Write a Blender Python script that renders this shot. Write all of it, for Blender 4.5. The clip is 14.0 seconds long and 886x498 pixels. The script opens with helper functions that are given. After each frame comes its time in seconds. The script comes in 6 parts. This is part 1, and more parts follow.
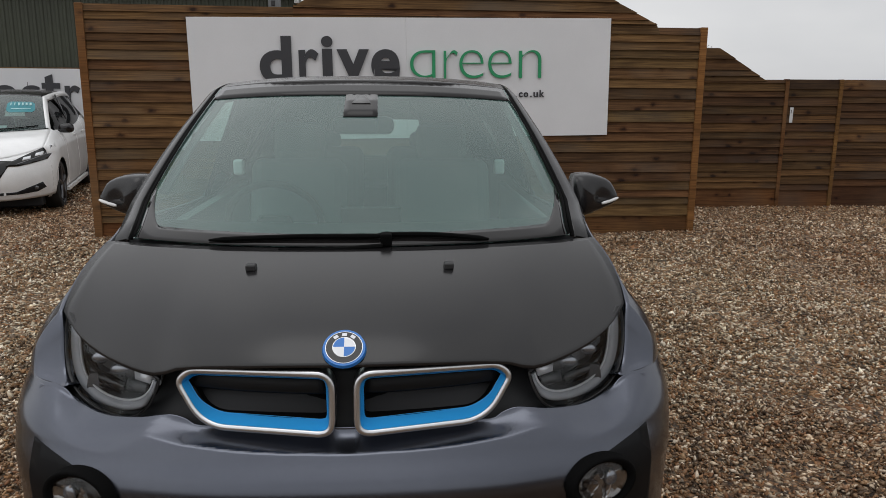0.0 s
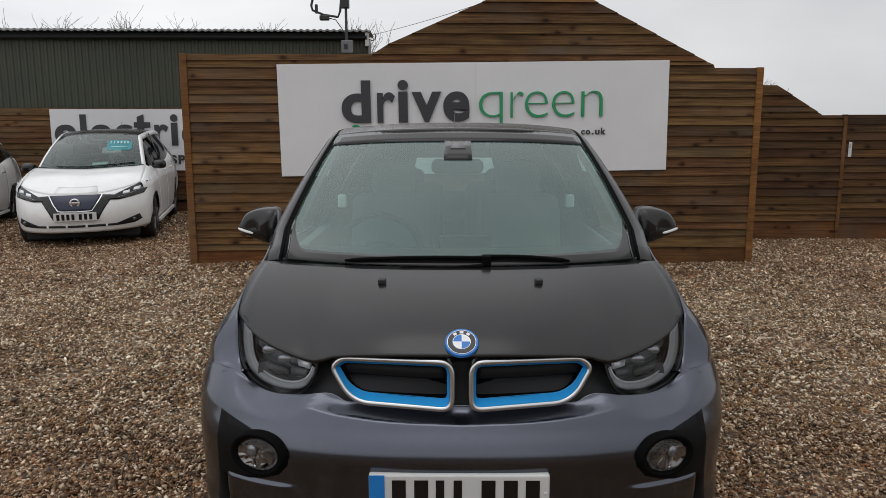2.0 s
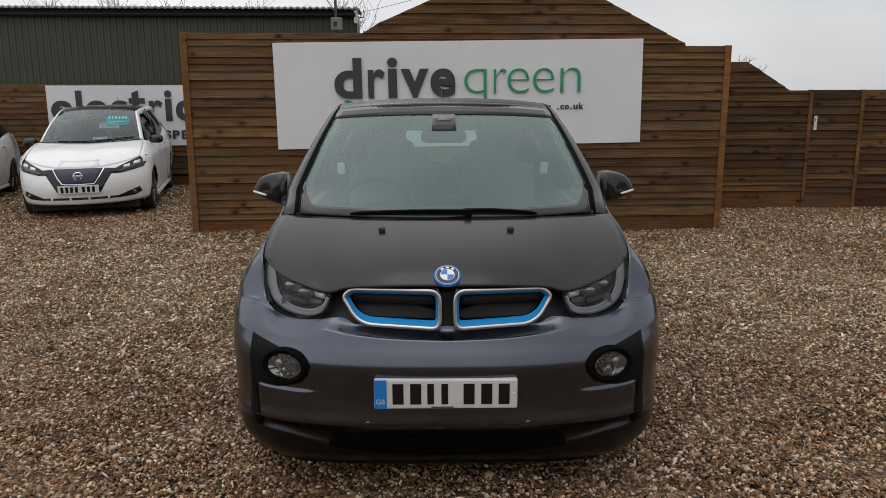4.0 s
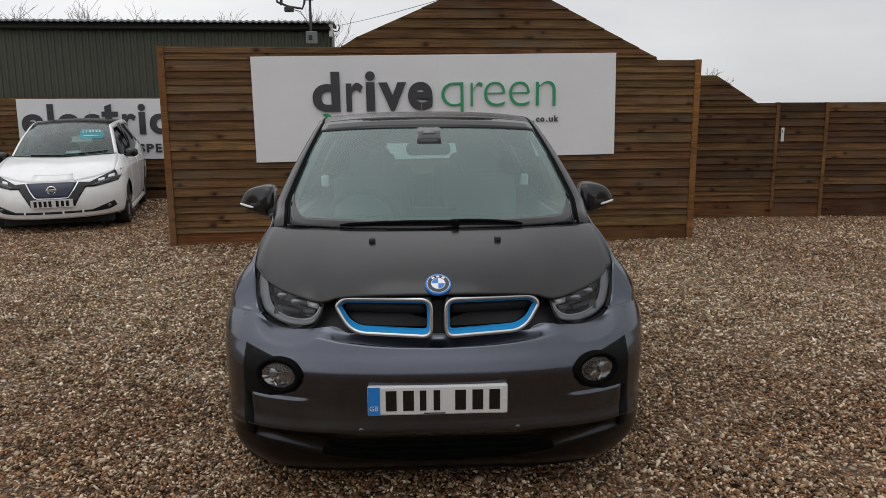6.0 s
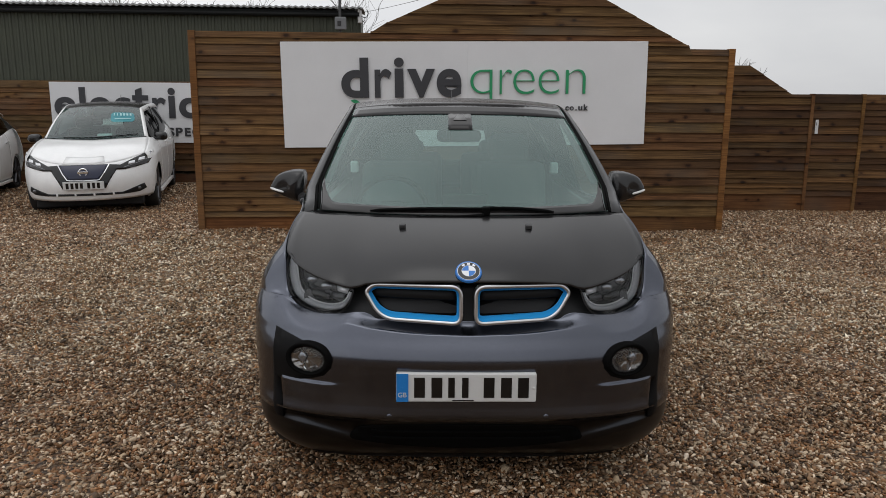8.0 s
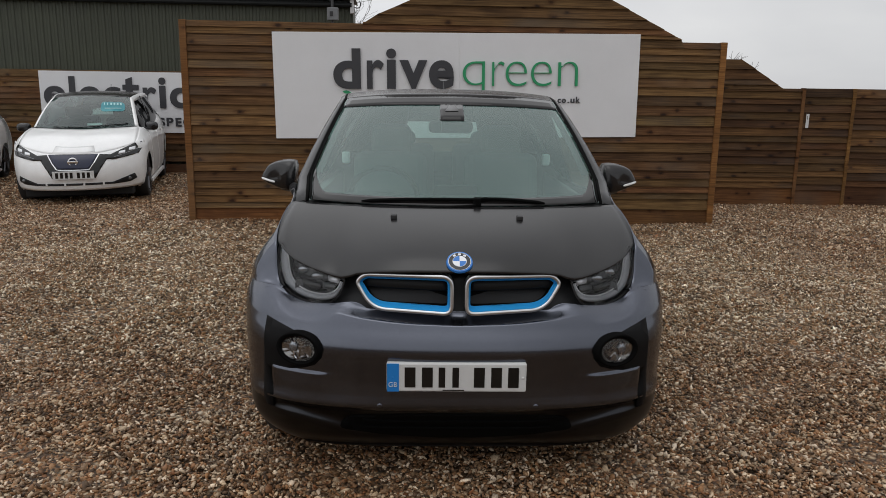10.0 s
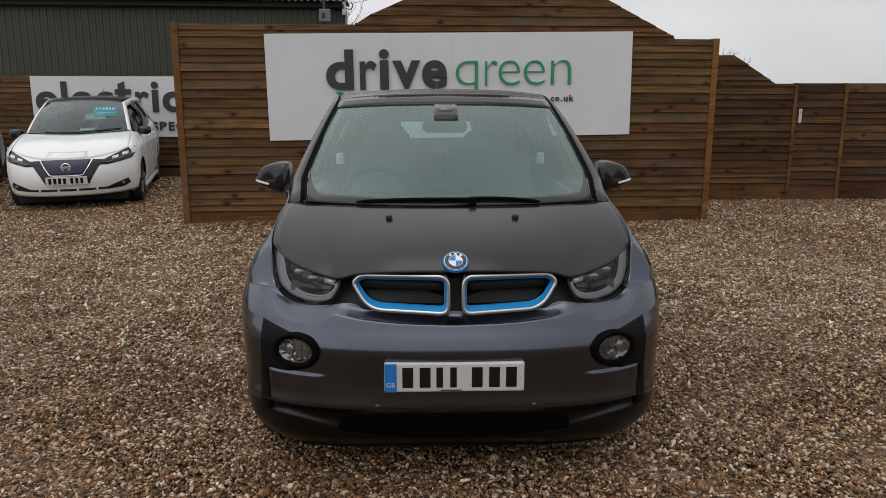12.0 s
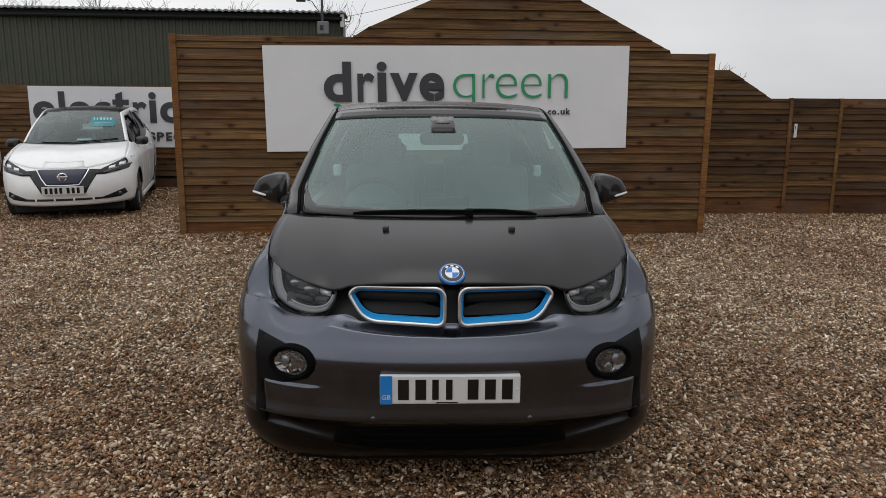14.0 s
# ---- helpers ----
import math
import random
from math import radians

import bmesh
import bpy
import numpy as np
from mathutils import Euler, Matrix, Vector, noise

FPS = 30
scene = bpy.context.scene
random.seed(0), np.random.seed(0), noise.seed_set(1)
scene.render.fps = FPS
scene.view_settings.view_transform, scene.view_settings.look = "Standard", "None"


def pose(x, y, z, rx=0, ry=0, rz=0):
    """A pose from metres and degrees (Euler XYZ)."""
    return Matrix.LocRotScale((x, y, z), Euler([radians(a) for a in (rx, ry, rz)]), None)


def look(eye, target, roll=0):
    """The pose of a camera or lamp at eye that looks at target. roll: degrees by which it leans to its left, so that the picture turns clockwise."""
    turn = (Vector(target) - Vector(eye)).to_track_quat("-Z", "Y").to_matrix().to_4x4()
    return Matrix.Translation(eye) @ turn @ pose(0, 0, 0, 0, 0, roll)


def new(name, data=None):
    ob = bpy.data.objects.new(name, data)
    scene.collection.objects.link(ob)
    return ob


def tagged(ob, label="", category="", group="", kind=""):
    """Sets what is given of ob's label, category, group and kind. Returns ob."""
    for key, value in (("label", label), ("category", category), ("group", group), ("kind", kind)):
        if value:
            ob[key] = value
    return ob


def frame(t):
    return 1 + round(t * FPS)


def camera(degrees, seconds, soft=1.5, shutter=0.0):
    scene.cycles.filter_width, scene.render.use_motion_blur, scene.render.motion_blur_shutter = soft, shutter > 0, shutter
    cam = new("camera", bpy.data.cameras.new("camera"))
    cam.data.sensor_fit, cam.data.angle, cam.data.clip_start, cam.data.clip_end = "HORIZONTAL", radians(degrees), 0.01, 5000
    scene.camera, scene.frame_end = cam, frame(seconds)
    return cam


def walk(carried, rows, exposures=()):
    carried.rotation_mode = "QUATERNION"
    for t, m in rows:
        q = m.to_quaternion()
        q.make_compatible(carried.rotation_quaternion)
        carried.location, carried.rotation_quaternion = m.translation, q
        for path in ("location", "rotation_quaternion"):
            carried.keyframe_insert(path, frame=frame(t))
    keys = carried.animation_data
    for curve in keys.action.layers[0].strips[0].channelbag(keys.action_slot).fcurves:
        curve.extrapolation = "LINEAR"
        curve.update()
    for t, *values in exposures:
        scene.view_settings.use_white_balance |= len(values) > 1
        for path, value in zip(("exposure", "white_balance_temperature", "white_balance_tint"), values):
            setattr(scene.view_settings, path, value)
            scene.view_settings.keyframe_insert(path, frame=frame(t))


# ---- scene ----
cam = camera(61.6, 14.0, soft=0.5)
PATH = [
    (0, (0.117, 0.016, 1.505), (0.246, 1.968, 1.092), 0.3),
    (0.5, (-0.026, -0.097, 1.526), (0.038, 1.854, 1.088), -0.2),
    (1, (-0.019, -0.17, 1.548), (-0.058, 1.785, 1.126), -0.9),
    (1.5, (0.013, -0.283, 1.548), (-0.073, 1.683, 1.193), -0.8),
    (2, (-0.035, -0.472, 1.564), (-0.053, 1.5, 1.235), -0.1),
    (2.5, (-0.038, -0.661, 1.57), (-0.011, 1.307, 1.219), 0.7),
    (3, (-0.009, -0.84, 1.558), (-0.035, 1.118, 1.153), -0.1),
    (5.5, (-0.097, -1.074, 1.571), (-0.005, 0.891, 1.209), -0.4),
    (6, (-0.103, -1.087, 1.567), (-0.015, 0.878, 1.207), -0.3),
    (6.5, (-0.118, -1.08, 1.566), (-0.065, 0.885, 1.197), -0.4),
    (7, (-0.123, -1.074, 1.563), (-0.093, 0.889, 1.185), -0.3),
    (7.5, (-0.128, -1.073, 1.561), (-0.105, 0.889, 1.174), -0.1),
    (8, (-0.131, -1.073, 1.56), (-0.106, 0.888, 1.169), 0.4),
    (8.5, (-0.127, -1.076, 1.56), (-0.095, 0.884, 1.164), 0.6),
    (9, (-0.13, -1.08, 1.554), (-0.089, 0.879, 1.152), 1.0),
    (11.5, (-0.126, -1.078, 1.552), (-0.062, 0.878, 1.137), 0.3),
    (12, (-0.129, -1.074, 1.55), (-0.07, 0.882, 1.14), 0.0),
    (12.5, (-0.124, -1.078, 1.552), (-0.066, 0.881, 1.152), -0.1),
    (13, (-0.123, -1.078, 1.548), (-0.061, 0.882, 1.155), -0.2),
    (13.5, (-0.125, -1.079, 1.551), (-0.058, 0.883, 1.165), -0.2),
    (14, (-0.13, -1.074, 1.549), (-0.061, 0.888, 1.171), 0.4),
]
walk(cam, [(t, look(eye, target, roll)) for t, eye, target, roll in PATH])

# ---- world and sun ----
SUN_ELEV, SUN_ROT = radians(74), radians(200)
world = bpy.data.worlds.new("overcast_sky")
scene.world = world
world.use_nodes = True
wn, wl = world.node_tree.nodes, world.node_tree.links
wn.clear()
w_out = wn.new("ShaderNodeOutputWorld")
w_add = wn.new("ShaderNodeAddShader")
w_sky = wn.new("ShaderNodeBackground")
w_cloud = wn.new("ShaderNodeBackground")
sky_tex = wn.new("ShaderNodeTexSky")
sky_tex.sky_type = "NISHITA"
sky_tex.sun_disc = False
sky_tex.sun_elevation, sky_tex.sun_rotation = SUN_ELEV, SUN_ROT
w_sky.inputs["Strength"].default_value = 0.05
w_tc = wn.new("ShaderNodeTexCoord")
w_map = wn.new("ShaderNodeMapping")
w_map.inputs["Scale"].default_value = (1.0, 1.0, 3.0)
w_noise = wn.new("ShaderNodeTexNoise")
w_noise.inputs["Scale"].default_value = 2.2
w_noise.inputs["Detail"].default_value = 5.0
w_ramp = wn.new("ShaderNodeValToRGB")
w_ramp.color_ramp.elements[0].position, w_ramp.color_ramp.elements[0].color = 0.32, (0.60, 0.61, 0.64, 1)
w_ramp.color_ramp.elements[1].position, w_ramp.color_ramp.elements[1].color = 0.66, (0.78, 0.782, 0.79, 1)
wl.new(w_tc.outputs["Generated"], w_map.inputs["Vector"])
wl.new(w_map.outputs["Vector"], w_noise.inputs["Vector"])
wl.new(w_noise.outputs["Fac"], w_ramp.inputs["Fac"])
wl.new(w_ramp.outputs["Color"], w_cloud.inputs["Color"])
w_grey = wn.new("ShaderNodeHueSaturation")
w_grey.inputs["Saturation"].default_value, w_grey.inputs["Value"].default_value = 0.2, 0.35
w_sep = wn.new("ShaderNodeSeparateXYZ")
w_zen = wn.new("ShaderNodeMapRange")
w_zen.inputs["From Min"].default_value, w_zen.inputs["From Max"].default_value = 0.1, 1.0
w_zen.inputs["To Min"].default_value, w_zen.inputs["To Max"].default_value = 0.82, 1.27
wl.new(w_tc.outputs["Generated"], w_sep.inputs[0])
wl.new(w_sep.outputs["Z"], w_zen.inputs["Value"])
w_side = wn.new("ShaderNodeMapRange")
w_side.inputs["From Min"].default_value, w_side.inputs["From Max"].default_value = -0.45, 0.45
w_side.inputs["To Min"].default_value, w_side.inputs["To Max"].default_value = 1.38, 0.96
w_mul = wn.new("ShaderNodeMath")
w_mul.operation = "MULTIPLY"
wl.new(w_sep.outputs["X"], w_side.inputs["Value"])
wl.new(w_zen.outputs[0], w_mul.inputs[0])
wl.new(w_side.outputs[0], w_mul.inputs[1])
wl.new(w_mul.outputs[0], w_cloud.inputs["Strength"])
wl.new(sky_tex.outputs["Color"], w_grey.inputs["Color"])
wl.new(w_grey.outputs["Color"], w_sky.inputs["Color"])
wl.new(w_sky.outputs[0], w_add.inputs[0])
wl.new(w_cloud.outputs[0], w_add.inputs[1])
wl.new(w_add.outputs[0], w_out.inputs["Surface"])

sun_data = bpy.data.lights.new("sun", "SUN")
sun_data.energy, sun_data.angle, sun_data.color = 0.35, radians(40), (1.0, 0.985, 0.97)
sun = new("sun", sun_data)
sun.matrix_world = look((-0.94, -2.59, 9.61), (0, 0, 0))


# ---- materials ----
def mat(name, color, rough=0.5, metal=0.0, coat=0.0, spec=0.5):
    m = bpy.data.materials.new(name)
    m.use_nodes = True
    p = m.node_tree.nodes["Principled BSDF"]
    p.inputs["Base Color"].default_value = (*color, 1)
    p.inputs["Roughness"].default_value = rough
    p.inputs["Metallic"].default_value = metal
    p.inputs["Coat Weight"].default_value = coat
    p.inputs["Coat Roughness"].default_value = 0.06
    p.inputs["Specular IOR Level"].default_value = spec
    return m


def nodes_of(m):
    t = m.node_tree
    return t.nodes, t.links, t.nodes["Principled BSDF"]


def add_noise(m, scale, stretch=(1, 1, 1), detail=6.0, rand=False, coord="Object"):
    n, l, p = nodes_of(m)
    tc = n.new("ShaderNodeTexCoord")
    mp = n.new("ShaderNodeMapping")
    mp.inputs["Scale"].default_value = stretch
    if rand:
        oi = n.new("ShaderNodeObjectInfo")
        mul = n.new("ShaderNodeMath")
        mul.operation = "MULTIPLY"
        mul.inputs[1].default_value = 37.0
        l.new(oi.outputs["Random"], mul.inputs[0])
        l.new(mul.outputs[0], mp.inputs["Location"])
    nz = n.new("ShaderNodeTexNoise")
    nz.inputs["Scale"].default_value = scale
    nz.inputs["Detail"].default_value = detail
    nz.inputs["Roughness"].default_value = 0.62
    l.new(tc.outputs[coord], mp.inputs["Vector"])
    l.new(mp.outputs["Vector"], nz.inputs["Vector"])
    return nz


def ramp(m, fac, stops):
    n, l, p = nodes_of(m)
    r = n.new("ShaderNodeValToRGB")
    e = r.color_ramp.elements
    e[0].position, e[0].color = stops[0][0], (*stops[0][1], 1)
    e[1].position, e[1].color = stops[-1][0], (*stops[-1][1], 1)
    for pos, col in stops[1:-1]:
        x = e.new(pos)
        x.color = (*col, 1)
    l.new(fac, r.inputs["Fac"])
    return r


def mixed(m, a, b, fac, mode="MULTIPLY"):
    n, l, p = nodes_of(m)
    x = n.new("ShaderNodeMix")
    x.data_type, x.blend_type = "RGBA", mode
    for socket, value in ((x.inputs["Factor"], fac), (x.inputs["A"], a), (x.inputs["B"], b)):
        if isinstance(value, (int, float)):
            socket.default_value = value
        elif isinstance(value, tuple):
            socket.default_value = (*value, 1)
        else:
            l.new(value, socket)
    return x.outputs["Result"]


def bump(m, height, strength=0.3, dist=0.01):
    n, l, p = nodes_of(m)
    b = n.new("ShaderNodeBump")
    b.inputs["Strength"].default_value, b.inputs["Distance"].default_value = strength, dist
    l.new(height, b.inputs["Height"])
    l.new(b.outputs["Normal"], p.inputs["Normal"])
    return b


def wood(name, dark, mid, light, grey):
    """Treated softwood with grain along x, knots, and a tone of its own for each board."""
    m = mat(name, mid, 0.8, spec=0.2)
    n, l, p = nodes_of(m)
    grain = add_noise(m, 9.0, (0.22, 6.0, 11.0), 8.0, True)
    col = ramp(m, grain.outputs["Fac"], [(0.28, dark), (0.5, mid), (0.75, light)]).outputs["Color"]
    fine = add_noise(m, 34.0, (0.10, 4.0, 9.0), 6.0, True)
    col = mixed(m, col, ramp(m, fine.outputs["Fac"], [(0.36, (0.66, 0.62, 0.60)), (0.55, (1.0, 1.0, 1.0)), (0.70, (1.28, 1.26, 1.2))]).outputs["Color"], 0.85)
    blotch = add_noise(m, 1.6, (1, 2.0, 2.0), 3.0, True)
    stain = ramp(m, blotch.outputs["Fac"], [(0.36, (0.50, 0.46, 0.44)), (0.50, (0.95, 0.93, 0.90)), (0.66, (1.30, 1.28, 1.20))])
    col = mixed(m, col, stain.outputs["Color"], 0.55)
    tc = n.new("ShaderNodeTexCoord")
    oi = n.new("ShaderNodeObjectInfo")
    mul = n.new("ShaderNodeMath")
    mul.operation, mul.inputs[1].default_value = "MULTIPLY", 19.0
    sep = n.new("ShaderNodeSeparateXYZ")
    com = n.new("ShaderNodeCombineXYZ")
    mx = n.new("ShaderNodeMath")
    mx.operation, mx.inputs[1].default_value = "MULTIPLY_ADD", 3.4
    mz = n.new("ShaderNodeMath")
    mz.operation, mz.inputs[1].default_value = "MULTIPLY", 6.0
    l.new(oi.outputs["Random"], mul.inputs[0])
    l.new(tc.outputs["Object"], sep.inputs[0])
    l.new(sep.outputs["X"], mx.inputs[0])
    l.new(mul.outputs[0], mx.inputs[2])
    l.new(sep.outputs["Z"], mz.inputs[0])
    l.new(mx.outputs[0], com.inputs["X"])
    l.new(mz.outputs[0], com.inputs["Y"])
    vor = n.new("ShaderNodeTexVoronoi")
    vor.voronoi_dimensions = "2D"
    vor.inputs["Scale"].default_value = 1.0
    l.new(com.outputs[0], vor.inputs["Vector"])
    warp = add_noise(m, 14.0, (1, 1, 1), 3.0, True)
    ws = n.new("ShaderNodeMath")
    ws.operation, ws.inputs[1].default_value, ws.inputs[2].default_value = "MULTIPLY_ADD", 0.30, -0.15
    wa = n.new("ShaderNodeMath")
    l.new(warp.outputs["Fac"], ws.inputs[0])
    l.new(ws.outputs[0], wa.inputs[0])
    l.new(vor.outputs["Distance"], wa.inputs[1])
    pick = n.new("ShaderNodeSeparateColor")
    l.new(vor.outputs["Color"], pick.inputs[0])
    size = n.new("ShaderNodeMath")
    size.operation, size.inputs[1].default_value = "MULTIPLY_ADD", 0.13
    l.new(pick.outputs[1], size.inputs[0])
    l.new(wa.outputs[0], size.inputs[2])
    knot = ramp(m, size.outputs[0], [(0.07, (0.16, 0.11, 0.09)), (0.115, (0.42, 0.34, 0.29)), (0.20, (0.86, 0.80, 0.76)), (0.32, (1, 1, 1))])
    some = n.new("ShaderNodeMath")
    some.operation, some.inputs[1].default_value = "GREATER_THAN", 0.52
    l.new(pick.outputs[0], some.inputs[0])
    col = mixed(m, col, knot.outputs["Color"], some.outputs[0])
    tone = ramp(m, oi.outputs["Random"], [(0.0, (0.50, 0.49, 0.48)), (0.15, (0.92, 0.74, 0.62)), (0.30, (0.72, 0.74, 0.62)), (0.46, (1.08, 0.98, 0.80)), (0.60, (0.74, 0.64, 0.58)), (0.74, (0.94, 0.98, 0.76)), (0.88, (1.22, 1.12, 0.90)), (1.0, (1.42, 1.34, 1.06))])
    col = mixed(m, col, tone.outputs["Color"], 1.0)
    weather = add_noise(m, 0.9, (1, 1, 1), 2.0, True)
    wfac = ramp(m, weather.outputs["Fac"], [(0.52, (0, 0, 0)), (0.75, (0.5, 0.5, 0.5))])
    col = mixed(m, col, grey, wfac.outputs["Color"], "MIX")
    l.new(col, p.inputs["Base Color"])
    bump(m, grain.outputs["Fac"], 0.35, 0.004)
    return m


BOARD = wood("treated_board", (0.036, 0.019, 0.009), (0.128, 0.073, 0.035), (0.228, 0.142, 0.073), (0.10, 0.083, 0.064))
POST = wood("treated_post", (0.085, 0.040, 0.015), (0.19, 0.095, 0.036), (0.26, 0.145, 0.062), (0.2, 0.12, 0.06))
OLD_BOARD = wood("weathered_board", (0.027, 0.0145, 0.007), (0.090, 0.049, 0.023), (0.15, 0.087, 0.043), (0.070, 0.054, 0.043))
GRAVEL_BOARD = wood("wet_gravel_board", (0.05, 0.020, 0.009), (0.115, 0.051, 0.022), (0.165, 0.082, 0.037), (0.09, 0.062, 0.042))


def plain(name, color, rough=0.5, metal=0.0, coat=0.0, vary=0.12, scale=3.0, spec=0.5):
    """A painted or moulded surface with faint dirt at two scales."""
    m = mat(name, color, rough, metal, coat, spec)
    n, l, p = nodes_of(m)
    big = add_noise(m, scale, (1, 1, 1), 4.0)
    fine = add_noise(m, scale * 40, (1, 1, 1), 3.0)
    f = ramp(m, big.outputs["Fac"], [(0.3, (1 - vary,) * 3), (0.7, (1 + vary * 0.4,) * 3)])
    g = ramp(m, fine.outputs["Fac"], [(0.3, (1 - vary * 0.5,) * 3), (0.7, (1, 1, 1))])
    col = mixed(m, color, f.outputs["Color"], 1.0)
    col = mixed(m, col, g.outputs["Color"], 1.0)
    l.new(col, p.inputs["Base Color"])
    rr = n.new("ShaderNodeMapRange")
    rr.inputs["To Min"].default_value, rr.inputs["To Max"].default_value = rough * 0.85, min(1.0, rough * 1.2)
    l.new(big.outputs["Fac"], rr.inputs["Value"])
    l.new(rr.outputs[0], p.inputs["Roughness"])
    return m


SIGN_WHITE = plain("sign_white", (0.68, 0.68, 0.69), 0.45, vary=0.05, scale=1.5)
LETTER_DARK = plain("letter_charcoal", (0.035, 0.035, 0.04), 0.5)
LETTER_GREEN = plain("letter_green", (0.015, 0.28, 0.11), 0.45)
SHED_GREEN = plain("shed_green_steel", (0.042, 0.048, 0.029), 0.55, vary=0.25, scale=1.2)
SHED_DARK = plain("gutter_black", (0.009, 0.010, 0.010), 0.6, spec=0.2)
SHED_ROOF = plain("roof_sheet_grey", (0.30, 0.31, 0.31), 0.6, vary=0.3, scale=2.0)
BLACK_PLASTIC = plain("black_plastic", (0.018, 0.018, 0.019), 0.42)
WHITE_PLASTIC = plain("white_plastic", (0.6, 0.6, 0.6), 0.5)


def gravel_material(name, islands):
    m = mat(name, (0.3, 0.22, 0.15), 0.6, spec=0.3)
    n, l, p = nodes_of(m)
    stops = [(0.0, (0.045, 0.031, 0.021)), (0.14, (0.12, 0.078, 0.045)), (0.28, (0.27, 0.155, 0.075)), (0.40, (0.09, 0.066, 0.046)),
             (0.54, (0.34, 0.235, 0.14)), (0.66, (0.20, 0.09, 0.037)), (0.76, (0.37, 0.31, 0.225)), (0.89, (0.53, 0.465, 0.36)), (1.0, (0.70, 0.65, 0.56))]
    if islands:
        g = n.new("ShaderNodeNewGeometry")
        col = ramp(m, g.outputs["Random Per Island"], stops).outputs["Color"]
        fine = add_noise(m, 160.0, (1, 1, 1), 3.0)
        col = mixed(m, col, ramp(m, fine.outputs["Fac"], [(0.3, (0.7, 0.68, 0.66)), (0.65, (1.1, 1.1, 1.1))]).outputs["Color"], 1.0)
    else:
        tc = n.new("ShaderNodeTexCoord")
        v = n.new("ShaderNodeTexVoronoi")
        v.inputs["Scale"].default_value = 36.0
        l.new(tc.outputs["Object"], v.inputs["Vector"])
        sep = n.new("ShaderNodeSeparateColor")
        l.new(v.outputs["Color"], sep.inputs[0])
        col = ramp(m, sep.outputs[0], stops).outputs["Color"]
        # colour falls off to each cell's rim: painted shade in the gaps
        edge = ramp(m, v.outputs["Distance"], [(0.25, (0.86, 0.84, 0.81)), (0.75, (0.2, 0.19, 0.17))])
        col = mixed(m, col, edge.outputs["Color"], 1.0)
        inv = n.new("ShaderNodeMath")
        inv.operation, inv.inputs[0].default_value = "SUBTRACT", 1.0
        l.new(v.outputs["Distance"], inv.inputs[1])
        bump(m, inv.outputs[0], 0.8, 0.02)
    # stones lie in lighter and darker drifts a hand's width across
    drift = add_noise(m, 13.0, (1, 1, 0.2), 3.0)
    col = mixed(m, col, ramp(m, drift.outputs["Fac"], [(0.34, (0.66, 0.64, 0.61)), (0.50, (1.02, 1.02, 1.02)), (0.66, (1.42, 1.42, 1.38))]).outputs["Color"], 1.0)
    # damp and rusty near the car, washed pale beyond, with wandering patches
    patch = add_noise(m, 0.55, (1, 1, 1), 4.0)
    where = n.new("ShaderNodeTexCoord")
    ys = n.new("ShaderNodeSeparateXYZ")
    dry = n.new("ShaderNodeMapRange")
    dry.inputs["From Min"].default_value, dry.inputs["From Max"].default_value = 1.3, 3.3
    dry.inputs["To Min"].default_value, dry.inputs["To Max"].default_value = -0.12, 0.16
    # far darkens the gravel towards the fences, painting in their shade
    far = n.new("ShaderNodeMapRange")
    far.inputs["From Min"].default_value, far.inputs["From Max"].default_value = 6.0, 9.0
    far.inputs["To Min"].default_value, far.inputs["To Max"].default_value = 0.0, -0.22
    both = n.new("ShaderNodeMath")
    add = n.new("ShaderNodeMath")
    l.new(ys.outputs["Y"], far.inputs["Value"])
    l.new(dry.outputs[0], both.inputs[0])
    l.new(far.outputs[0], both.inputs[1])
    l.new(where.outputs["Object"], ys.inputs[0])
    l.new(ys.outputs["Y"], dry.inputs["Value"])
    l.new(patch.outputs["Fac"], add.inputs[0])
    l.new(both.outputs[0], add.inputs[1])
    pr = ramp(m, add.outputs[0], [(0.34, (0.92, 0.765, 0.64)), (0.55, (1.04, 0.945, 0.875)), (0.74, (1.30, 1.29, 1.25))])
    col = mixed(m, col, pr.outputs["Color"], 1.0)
    l.new(col, p.inputs["Base Color"])
    return m


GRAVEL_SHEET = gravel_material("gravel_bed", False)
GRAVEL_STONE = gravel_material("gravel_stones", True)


# ---- mesh helpers ----
def mesh_of(name, verts, faces, material, smooth=False):
    me = bpy.data.meshes.new(name)
    me.from_pydata([tuple(v) for v in verts], [], faces)
    me.materials.append(material)
    if smooth:
        me.shade_smooth()
    me.update()
    return me


def part(name, data, material, parent, label="", m=None, smooth=False):
    """One mesh object from a bmesh, a mesh or (verts, faces), under a thing or a part."""
    if isinstance(data, bmesh.types.BMesh):
        me = bpy.data.meshes.new(name)
        data.to_mesh(me)
        data.free()
        me.materials.append(material)
        if smooth:
            me.shade_smooth()
    elif isinstance(data, tuple):
        me = mesh_of(name, data[0], data[1], material, smooth)
    else:
        me = data
    ob = new(name, me)
    ob.parent = parent
    if m is not None:
        ob.matrix_basis = m
    if label:
        ob["label"] = label
    return ob


def thing(name, label, category, m=None, group="", kind=""):
    ob = new(name)
    ob.empty_display_size = 0.1
    if m is not None:
        ob.matrix_basis = m
    return tagged(ob, label, category, group, kind)


